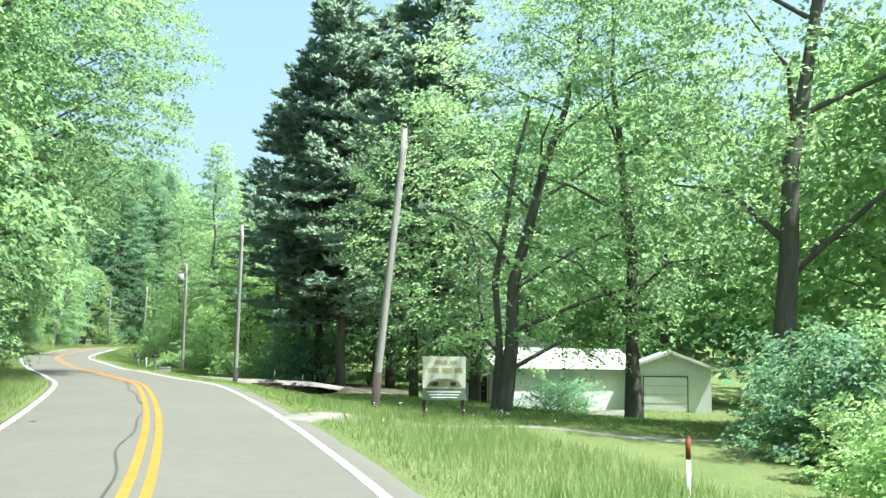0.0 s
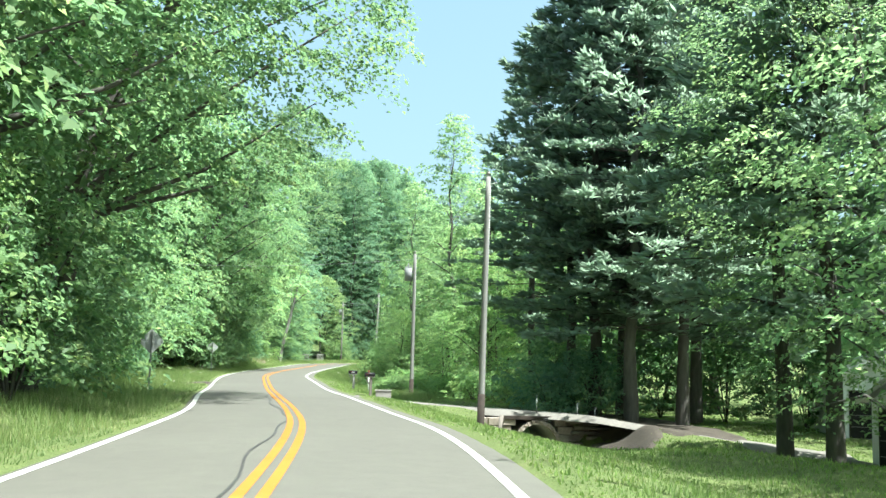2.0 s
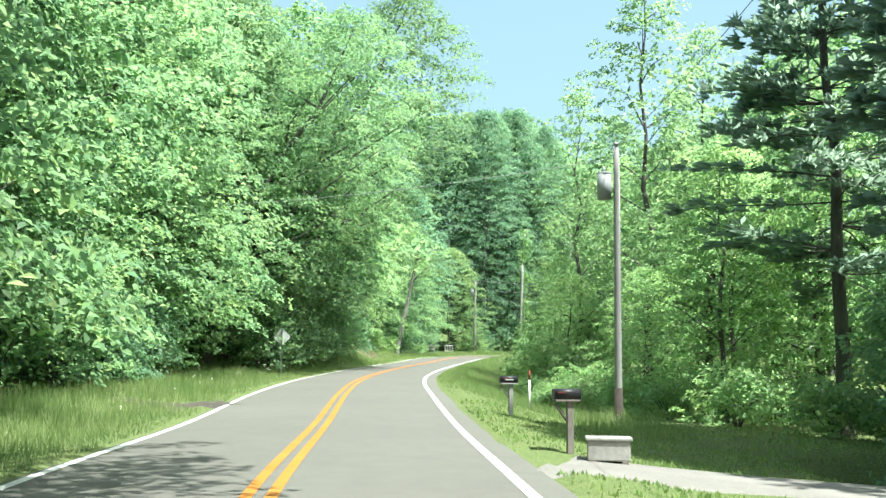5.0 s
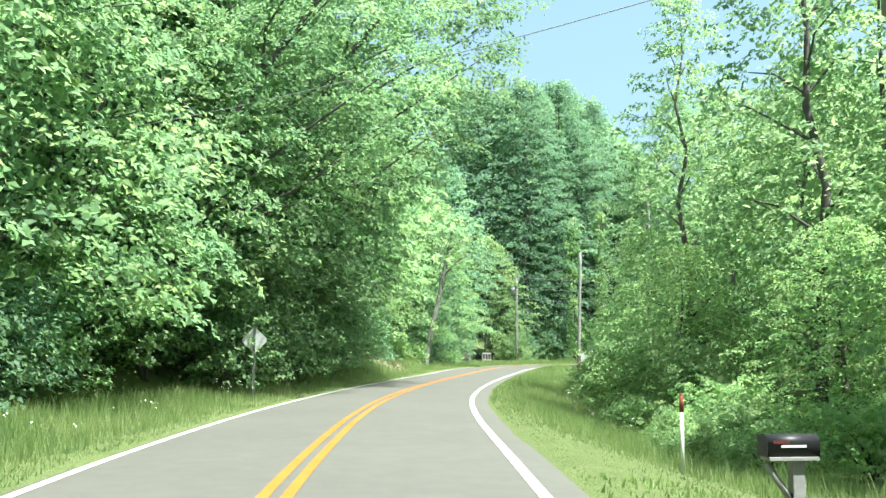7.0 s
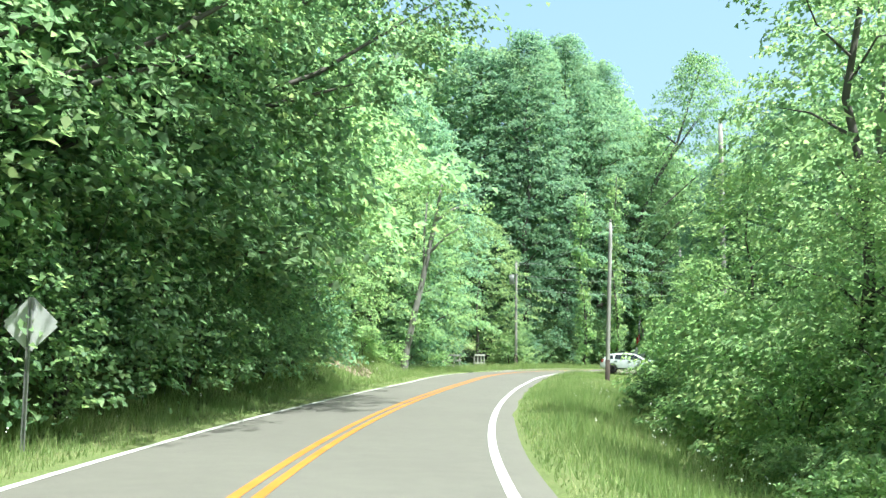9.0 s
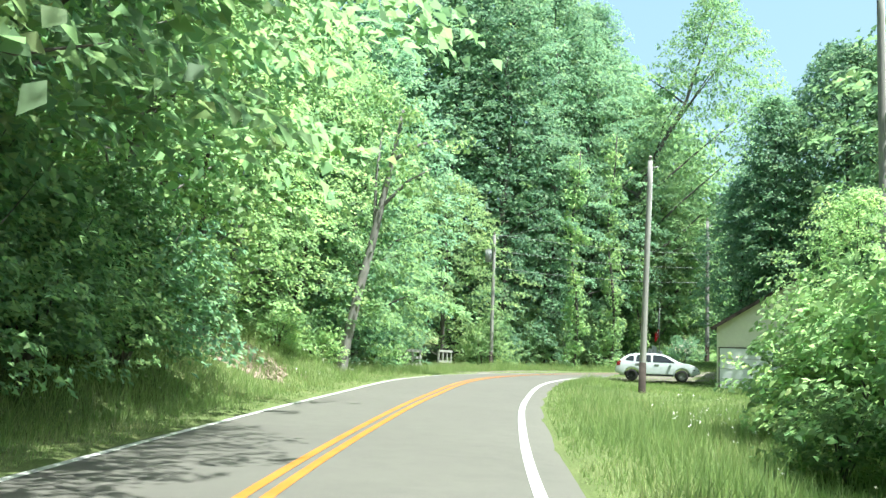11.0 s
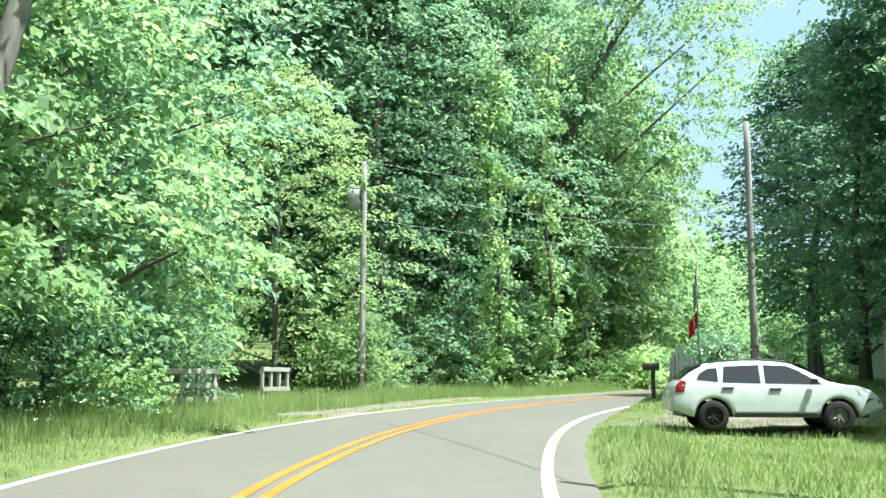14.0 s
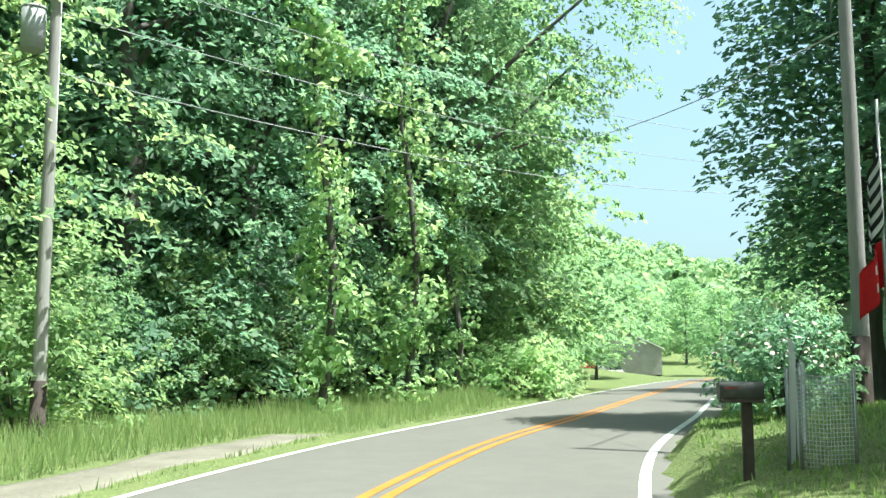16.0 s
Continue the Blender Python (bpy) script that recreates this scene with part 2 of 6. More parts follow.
def spline(xs, ys, q):
    t = np.gradient(ys, xs)
    i = np.clip(np.searchsorted(xs, q, side="right") - 1, 0, len(xs) - 2)
    h = xs[i + 1] - xs[i]
    s = (q - xs[i]) / h
    return ((2 * s**3 - 3 * s**2 + 1) * ys[i] + (s**3 - 2 * s**2 + s) * h * t[i]
            + (3 * s**2 - 2 * s**3) * ys[i + 1] + (s**3 - s**2) * h * t[i + 1])


def centre_line():
    y = np.arange(-12, 168.01, 1.0)
    x, z = spline(KN, XC, y), spline(KN, ZC, y)
    back = np.arange(60, 0, -2.0)
    d0 = np.array([x[1] - x[0], 1.0])
    d0 /= np.linalg.norm(d0)
    pre = np.stack([x[0] - back * d0[0], -12 - back * d0[1], z[0] + 0 * back], 1)
    fwd = np.arange(2, 420, 2.0)
    d1 = np.array([math.sin(radians(35.0)), math.cos(radians(35.0))])
    post = np.stack([x[-1] + fwd * d1[0], 168 + fwd * d1[1], z[-1] + 0.55 * (1 - np.exp(-fwd / 45))], 1)
    return np.concatenate([pre, np.stack([x, y, z], 1), post])


CL = centre_line()
TAN = np.gradient(CL[:, :2], axis=0)
TAN /= np.linalg.norm(TAN, axis=1)[:, None]
NRM = np.stack([TAN[:, 1], -TAN[:, 0]], 1)


def beside(x, y):
    """For places: the distance from the road's centre line (right of it positive), the road's level there, and how far along."""
    x, y = np.atleast_1d(np.asarray(x, float)), np.atleast_1d(np.asarray(y, float))
    d, z, a = np.zeros(len(x)), np.zeros(len(x)), np.zeros(len(x))
    for k in range(0, len(x), 4000):
        p = np.stack([x[k:k + 4000], y[k:k + 4000]], 1)
        v = p[:, None, :] - CL[None, :, :2]
        i = np.argmin((v**2).sum(-1), axis=1)
        w = v[np.arange(len(p)), i]
        d[k:k + 4000] = np.sign((w * NRM[i]).sum(-1)) * np.hypot(w[:, 0], w[:, 1])
        near = (w * NRM[i]).sum(-1)
        d[k:k + 4000] = np.where(abs(near) < 30, near, d[k:k + 4000])
        z[k:k + 4000], a[k:k + 4000] = CL[i, 2], CL[i, 1]
    return d, z, a


def smooth(a, b, v):
    t = np.clip((v - a) / (b - a), 0, 1)
    return t * t * (3 - 2 * t)


def seg_dist(x, y, pts):
    best = np.full(len(x), 1e9)
    for (ax, ay), (bx, by) in zip(pts[:-1], pts[1:]):
        ux, uy = bx - ax, by - ay
        t = np.clip(((x - ax) * ux + (y - ay) * uy) / (ux * ux + uy * uy), 0, 1)
        best = np.minimum(best, np.hypot(x - ax - t * ux, y - ay - t * uy))
    return best


DRIVE_1 = [(4.6, 21.6), (6.4, 23.6), (8.6, 24.2), (11.2, 24.1), (22, 24.5), (40, 30)]
DRIVE_2 = [(4.25, 61.9), (6.8, 61.2), (10.2, 60.8), (13.5, 59.6), (17.4, 54.5), (17.4, 49.5)]
DRIVE_3 = [(10.2, 146.6), (12, 145.0), (16, 145.5), (24, 148)]
CREEK = [(11.9, 66.5), (11.5, 62.5), (11.4, 60.2), (11.2, 56.0), (11.6, 51.5), (14.5, 46.5), (20, 40), (26, 36)]

POOL = [(13.3, 58.3), (12.8, 55.5), (12.4, 51.5)]


def wobble(x, y):
    return (np.sin(x * 0.9 + 1.3 * np.sin(y * 0.35)) * np.sin(y * 0.7 + 0.8) * 0.5 + np.sin(x * 0.31 + y * 0.23) * 0.5)


def drive_level(x):
    return np.interp(x, [3, 6, 10, 13.5, 17.4, 30], [.55, .32, .12, .0, -.6, -.7])


def ground_z(x, y):
    x, y = np.atleast_1d(np.asarray(x, float)), np.atleast_1d(np.asarray(y, float))
    d, zr, a = beside(x, y)
    right, left = np.maximum(d, 0), np.maximum(-d, 0)
    drop = np.interp(a, [-20, 13, 28, 40, 53, 64, 72, 86, 100, 115, 128, 138, 144, 149, 153, 165, 200, 400], [-.35, -.5, -.5, -.5, -.7, -.5, -.6, -1.1, -.9, -.45, -.25, -.2, -.17, .2, .42, .45, .1, 0])
    zz = zr + drop * smooth(3.3, 7.5, right)
    far_drop = np.interp(a, [-20, 20, 35, 60, 75, 110, 130, 400], [-.3, -.6, -.75, -.65, -.5, -.3, 0, 0])
    zz += far_drop * smooth(8, 20, right)
    zz -= 0.22 * np.exp(-((left - 4.6) / 1.0)**2) * np.interp(a, [0, 20, 60, 95, 105], [0, 1, 1, .4, 0])
    start = np.interp(a, [-30, 40, 52, 60, 90, 101, 108, 136, 142, 152, 175, 200, 400], [5.5, 5.5, 8.5, 11, 9.5, 5.5, 4.6, 4.4, 8.5, 11, 10, 12, 14])
    height = np.interp(a, [-30, 60, 110, 135, 148, 160, 250, 400], [9, 11, 16, 11, 2.0, 1.5, 6, 12])
    slope = np.interp(a, [-30, 95, 108, 134, 142, 400], [.45, .45, .85, .85, .3, .2])
    zz += np.minimum(slope * np.maximum(left - start, 0), height * (1 - np.exp(-np.maximum(left - start, 0) / 22)))
    dist = np.hypot(x - 5, y - 80)
    zz += 46 * smooth(190, 620, dist) + 0.07 * wobble(x, y) * smooth(3.4, 5.5, abs(d)) * (1 + 0.05 * np.minimum(abs(d), 40))
    zz += 0.45 * np.exp(-(((x - 16.0) / 5.0)**2 + ((y - 155.0) / 6.0)**2))
    zz -= 0.5 * np.exp(-(((x - 10.0) / 2.3)**2 + ((y - 50) / 6.0)**2))
    w2 = smooth(2.4, 1.3, seg_dist(x, y, DRIVE_2))
    zz = zz * (1 - w2) + drive_level(x) * w2
    zz -= 1.5 * np.exp(-(seg_dist(x, y, CREEK) / 1.75)**4)
    zz -= 1.0 * np.exp(-(seg_dist(x, y, POOL) / 1.5)**4) * smooth(1.5, 3.2, seg_dist(x, y, CREEK) + 1.2)
    w = smooth(3.4, 2.95, np.where(d < 0, .36 - d, d))
    zz = zz * (1 - w) + (zr - 0.16) * w
    return zz


def gz(x, y):
    return float(ground_z(x, y)[0])


# ---- mesh helpers ----
def mesh_from(name, verts, faces, mat, smooth_faces=False):
    me = bpy.data.meshes.new(name)
    me.from_pydata([tuple(v) for v in verts], [], [tuple(f) for f in faces])
    me.materials.append(mat)
    if smooth_faces:
        me.polygons.foreach_set("use_smooth", [True] * len(me.polygons))
    me.update()
    return me


def quads_mesh(name, v, mat):
    """v: n x 4 x 3 corners; every quad an island of its own."""
    n = len(v)
    me = bpy.data.meshes.new(name)
    me.vertices.add(4 * n)
    me.vertices.foreach_set("co", np.ascontiguousarray(v, np.float32).ravel())
    me.loops.add(4 * n)
    me.loops.foreach_set("vertex_index", np.arange(4 * n, dtype=np.int32))
    me.polygons.add(n)
    me.polygons.foreach_set("loop_start", np.arange(0, 4 * n, 4, dtype=np.int32))
    me.materials.append(mat)
    me.update(calc_edges=True)
    return me


def tris_mesh(name, v, mat):
    n = len(v)
    me = bpy.data.meshes.new(name)
    me.vertices.add(3 * n)
    me.vertices.foreach_set("co", np.ascontiguousarray(v, np.float32).ravel())
    me.loops.add(3 * n)
    me.loops.foreach_set("vertex_index", np.arange(3 * n, dtype=np.int32))
    me.polygons.add(n)
    me.polygons.foreach_set("loop_start", np.arange(0, 3 * n, 3, dtype=np.int32))
    me.materials.append(mat)
    me.update(calc_edges=True)
    return me


def empty(name, m, label, category, group="", kind=""):
    ob = new(name)
    ob.empty_display_size = 0.2
    ob.matrix_basis = m
    return tagged(ob, label, category, group, kind)


def part(name, data, mat, parent, label=""):
    """One mesh object under a thing; data is a bmesh or a mesh."""
    if isinstance(data, bmesh.types.BMesh):
        me = bpy.data.meshes.new(name)
        data.to_mesh(me)
        data.free()
        me.materials.append(mat)
        data = me
    ob = new(name, data)
    ob.parent = parent
    return tagged(ob, label)


def box(sx, sy, sz, at=(0, 0, 0), bevel=0.0, turn=None):
    """A block, centred in x and y, standing on at's z."""
    bm = bmesh.new()
    bmesh.ops.create_cube(bm, size=1)
    bmesh.ops.scale(bm, vec=(sx, sy, sz), verts=bm.verts)
    if bevel:
        bmesh.ops.bevel(bm, geom=list(bm.edges), offset=bevel, segments=2, affect="EDGES", profile=0.6)
    m = Matrix.Translation(Vector(at) + Vector((0, 0, sz / 2)))
    bmesh.ops.transform(bm, matrix=m if turn is None else m @ turn, verts=bm.verts)
    return bm


def rod(r0, r1, a, b, sides=12):
    """A tapered round bar from a to b."""
    a, b = Vector(a), Vector(b)
    bm = bmesh.new()
    bmesh.ops.create_cone(bm, cap_ends=True, segments=sides, radius1=r0, radius2=r1, depth=(b - a).length)
    q = (b - a).to_track_quat("Z", "Y").to_matrix().to_4x4()
    bmesh.ops.transform(bm, matrix=Matrix.Translation((a + b) / 2) @ q, verts=bm.verts)
    for f in bm.faces:
        f.smooth = len(f.verts) == 4
    return bm


def joined(*bms):
    out = bmesh.new()
    for b in bms:
        me = bpy.data.meshes.new("tmp")
        b.to_mesh(me)
        b.free()
        out.from_mesh(me)
        bpy.data.meshes.remove(me)
    return out


def tube(path, radii, sides=7):
    """Vertices and faces of a tapered tube along points."""
    path = [Vector(p) for p in path]
    vs, fs = [], []
    for i, p in enumerate(path):
        d = (path[min(i + 1, len(path) - 1)] - path[max(i - 1, 0)]).normalized()
        u = d.cross(Vector((0.31, 0.95, 0.05))).normalized()
        w = d.cross(u)
        for k in range(sides):
            g = 2 * math.pi * k / sides
            vs.append(p + (u * math.cos(g) + w * math.sin(g)) * radii[i])
        if i:
            o = (i - 1) * sides
            fs += [(o + k, o + (k + 1) % sides, o + sides + (k + 1) % sides, o + sides + k) for k in range(sides)]
    fs.append(tuple((len(path) - 1) * sides + k for k in range(sides)))
    return vs, fs


def tubes_mesh(name, tubes, mat):
    vs, fs = [], []
    for v, f in tubes:
        o = len(vs)
        vs += v
        fs += [tuple(i + o for i in q) for q in f]
    return mesh_from(name, vs, fs, mat, True)


# ---- ground, road, drives ----
def ground_sheet():
    xs = np.concatenate([-np.geomspace(60, 1500, 16)[::-1], np.arange(-58, -14, 2.0), np.arange(-14, 30, 0.55), np.arange(30, 62, 2.0), np.geomspace(63, 1500, 16)])
    ys = np.concatenate([-np.geomspace(30, 1500, 12)[::-1], np.arange(-28, -6, 2.0), np.arange(-6, 176, 0.6), np.arange(176, 230, 2.0), np.geomspace(232, 1700, 16)])
    gx, gy = np.meshgrid(xs, ys)
    z = ground_z(gx.ravel(), gy.ravel())
    v = np.stack([gx.ravel(), gy.ravel(), z], 1)
    nx, ny = len(xs), len(ys)
    i = np.arange((ny - 1) * nx).reshape(ny - 1, nx)[:, :-1].ravel()
    f = np.stack([i, i + 1, i + nx + 1, i + nx], 1)
    ob = new("ground", mesh_from("ground", v.tolist(), f.tolist(), M["ground"], True))
    tagged(ob, "rough green grass and undergrowth beside the road", "ground", kind="structure")


def ribbon(name, offsets, lift, i0, i1, mat, crown=0.0):
    vs, fs = [], []
    k = len(offsets)
    for i in range(i0, i1):
        for o, up in zip(offsets, lift):
            vs.append((CL[i, 0] + NRM[i, 0] * o, CL[i, 1] + NRM[i, 1] * o, CL[i, 2] + up - crown * (o / LANE)**2))
        if i > i0:
            b = (i - i0 - 1) * k
            fs += [(b + j, b + j + 1, b + k + j + 1, b + k + j) for j in range(k - 1)]
    return mesh_from(name, vs, fs, mat, True)


ground_sheet()
N_CL = len(CL)
road = new("road", ribbon("road", [-3.02, -2.9, -2.7, -1.35, 0, 1.35, 2.7, 3.2, 3.35], [-.14, -.012, 0, 0, 0, 0, 0, -.012, -.14], 0, N_CL, M["asphalt"], 0.035))
tagged(road, "pale worn asphalt country road with a gentle crown", "road", kind="structure")
for off, nm in ((-2.72, "edge_line"), (2.72, "edge_line")):
    ob = part(nm, ribbon(nm, [off - .07, off + .07], [.006, .006], 0, N_CL, M["line_white"], 0.035), None, road, "white painted edge line")
for off in (-.122, .122):
    ob = part("centre_line", ribbon("centre_line", [off - .064, off + .064], [.006, .006], 0, N_CL, M["line_yellow"], 0.035), None, road, "yellow painted centre line")


def tar_seam():
    """The sealed crack that wanders along the yellow lines."""
    vs, fs = [], []
    i0, i1 = 38, 100
    for i in range(i0, i1):
        o = -0.3 - 0.12 * math.sin(i * 0.35) - 0.06 * math.sin(i * 1.1)
        for w in (-.02, .02):
            vs.append((CL[i, 0] + NRM[i, 0] * (o + w), CL[i, 1] + NRM[i, 1] * (o + w), CL[i, 2] + .004))
        if i > i0:
            b = (i - i0) * 2
            fs.append((b - 2, b - 1, b + 1, b))
    part("tar_seam", mesh_from("tar_seam", vs, fs, M["tar"]), None, road, "dark tar crack seal")


tar_seam()


def drive(name, pts, width, mat, label, lift=0.015, level=None):
    """A drive laid on the ground along a line of places."""
    p = [Vector((x, y, 0)) for x, y in pts]
    fine = []
    for a, b in zip(p[:-1], p[1:]):
        n = max(2, int((b - a).length / 0.5))
        fine += [a.lerp(b, k / n) for k in range(n)]
    fine.append(p[-1])
    for _ in range(6):
        fine = [fine[0]] + [(fine[i - 1] + fine[i] * 2 + fine[i + 1]) / 4 for i in range(1, len(fine) - 1)] + [fine[-1]]
    rnd = random.Random(len(pts))
    across = np.linspace(-1, 1, 9)
    xy = []
    for i, c in enumerate(fine):
        d = (fine[min(i + 1, len(fine) - 1)] - fine[max(i - 1, 0)]).normalized()
        flare = 1 + 0.7 * max(0, 1 - i / 9)
        w = width / 2 * flare + 0.1 * math.sin(i * 0.7) + rnd.uniform(-.05, .05)
        xy += [(c.x + d.y * w * s, c.y - d.x * w * s) for s in across]
    xy = np.array(xy)
    z = ground_z(xy[:, 0], xy[:, 1])
    dd, zr, _ = beside(xy[:, 0], xy[:, 1])
    if level is not None:
        z = np.maximum(level(xy[:, 0]), z)
    z = np.where(abs(dd) < 3.5, np.maximum(z, zr - 0.045), z)
    edge = np.tile(np.where(abs(across) > .95, -0.22, lift), len(fine))
    k = len(across)
    z[:k] -= .3
    f = [(i * k + j, i * k + j + 1, (i + 1) * k + j + 1, (i + 1) * k + j) for i in range(len(fine) - 1) for j in range(k - 1)]
    ob = new(name, mesh_from(name, np.stack([xy[:, 0], xy[:, 1], z + edge], 1).tolist(), f, mat, True))
    return tagged(ob, label, "driveway", kind="structure")


def bare_patch(name, cx, cy, rx, ry, mat, label, seed, lift=.02):
    """Bare ground lying on the sheet, with a ragged edge."""
    n, rings = 56, 16
    rg = np.random.default_rng(seed)
    ph = rg.uniform(0, 6.3, 5)
    g = np.linspace(0, 2 * math.pi, n, endpoint=False)
    edge = 1 + sum(.09 / (k + 1) ** .5 * np.sin((k + 2) * g * (1 + (k > 2)) + ph[k]) for k in range(5))
    q = np.linspace(0.02, 1, rings)
    x = (cx + rx * q[:, None] * (edge * np.cos(g))[None]).ravel()
    y = (cy + ry * q[:, None] * (edge * np.sin(g))[None]).ravel()
    z = ground_z(x, y) + lift - (lift + .1) * (np.repeat(q, n) > .97)
    f = [(i * n + k, i * n + (k + 1) % n, (i + 1) * n + (k + 1) % n, (i + 1) * n + k) for i in range(rings - 1) for k in range(n)]
    ob = new(name, mesh_from(name, np.stack([x, y, z], 1).tolist(), f, mat, True))
    return tagged(ob, label, "bare ground", kind="structure")


bare_patch("creek_bed", 12.3, 55.2, 2.7, 3.6, M["soil"], "dark muddy creek bed below the culvert", 3, .09)
bare_patch("pine_floor", 16.6, 60.2, 3.2, 6.0, M["soil"], "brown needle floor under the pines", 5, .06)

drive("driveway_1", DRIVE_1, 1.35, M["gravel"], "pale gravel drive with grassy edges")
drive("driveway_2", DRIVE_2, 2.6, M["gravel"], "gravel drive crossing a stone culvert", .02, drive_level)
# Slightly darker than the gravel of driveways 1 and 2.
drive("driveway_3", DRIVE_3, 3.4, M["dirt"], "bare dark pull-in beside the parked car")
TRACK = [(-2.4, 72.6), (-4.4, 74.6), (-9, 76.0), (-16, 76)]
drive("driveway_4", TRACK, 1.7, M["soil"], "bare earth track into the trees")
PULL = [(float(CL[i, 0] - NRM[i, 0] * 3.75), float(CL[i, 1] - NRM[i, 1] * 3.75)) for i in range(42 + 148, 42 + 162, 3)]
drive("pull_off", PULL, 1.35, M["dirt"], "bare gravel pull-off beside the road")
drive("yard", [(17.3, 50), (17.1, 46.5), (17.5, 43), (20, 41.2), (24, 40)], 2.3, M["gravel"], "pale gravel yard in front of white sheds", .07)


# ---- plants ----
def unit(v):
    return v / np.maximum(np.linalg.norm(v, axis=-1, keepdims=True), 1e-9)


def leaves(rng, centres, normals, length, width, fold=0.2):
    """Folded leaves: one quad each, at the centres, facing about the normals."""
    n = len(centres)
    nr = unit(normals + rng.normal(0, 0.4, (n, 3)))
    u = unit(np.cross(nr, rng.normal(0, 1, (n, 3))))
    w = np.cross(nr, u)
    l = (length * rng.uniform(0.6, 1.3, n))[:, None]
    b = (width * rng.uniform(0.6, 1.3, n))[:, None]
    return np.stack([centres - u * l / 2, centres + w * b / 2 + nr * b * fold, centres + u * l / 2 - nr * l * 0.2, centres - w * b / 2 + nr * b * fold], 1)


def clumped(rng, spots, radii, per, length, width, flat=0.5, droop=0.3):
    """Leaves gathered in clumps round the spots, thicker at their outer and upper side."""
    n = len(spots)
    c, r = np.repeat(spots, per, axis=0), np.repeat(radii, per)[:, None]
    v = unit(rng.normal(0, 1, (n * per, 3))) * rng.uniform(0.35, 1.0, (n * per, 1)) ** 0.5
    v[:, 2] *= flat
    v[:, 2] -= droop * (v[:, 0]**2 + v[:, 1]**2)
    return leaves(rng, c + v * r, v * 1.1 + np.array([0, 0, 0.55]), length, width)


def limb_path(rng, base, direction, length, bend, steps=6):
    p, d, out = np.array(base, float), np.array(direction, float), [np.array(base, float)]
    for _ in range(steps):
        d = unit(d + rng.normal(0, 0.13, 3) + np.array([0, 0, bend]))
        p = p + d * length / steps
        out.append(p.copy())
    return out


def sprays(rng, tips, outs, sizes, rise, per, length, width):
    """Boughs seen as shelves: leaves laid in flat drooping fans that reach outward from each place."""
    n = len(tips) * per
    c, o, q = np.repeat(tips, per, axis=0), np.repeat(outs, per, axis=0), np.repeat(sizes, per)[:, None]
    up = np.repeat(rise, per)[:, None]
    side = np.stack([-o[:, 1], o[:, 0], 0 * o[:, 0]], 1)
    u = rng.uniform(-.85, 1, (n, 1))
    w = rng.normal(0, .42, (n, 1)) * (1.15 - .55 * u)
    z = up * u - .42 * np.maximum(u, 0)**2 - .22 * w**2 + rng.normal(0, .11, (n, 1))
    p = c + q * (o * u + side * w + np.array([0, 0, 1.0]) * z)
    return leaves(rng, p, np.array([0, 0, 1.0]) + o * (.45 + .5 * np.maximum(u, 0)), length, width)


def crown_shape(rng, low, height, radius, lean, skirt):
    """The outline of a crown: place(f, a, q) for height f, bearing a and depth q."""
    ph = rng.uniform(0, 6.3, 4)

    def place(f, a, q):
        r = 1.02 * (1 - f) ** .5 * (.8 + .2 * np.minimum(1, f * 6 + .2)) if skirt else np.sin(math.pi * (.1 + .9 * f) ** .85) ** .7
        r = radius * (r + .04) * (1 + .13 * np.sin(3 * a + ph[0] + 5 * f) + .09 * np.sin(5 * a + ph[1] - 8 * f) + .08 * np.sin(2 * a + ph[2] + 15 * f))
        z = low + (height - low) * f
        sway = np.minimum(1, z / height * 1.3)
        return np.stack([lean[0] * sway + np.cos(a) * r * q, lean[1] * sway + np.sin(a) * r * q, z], 1)

    return place


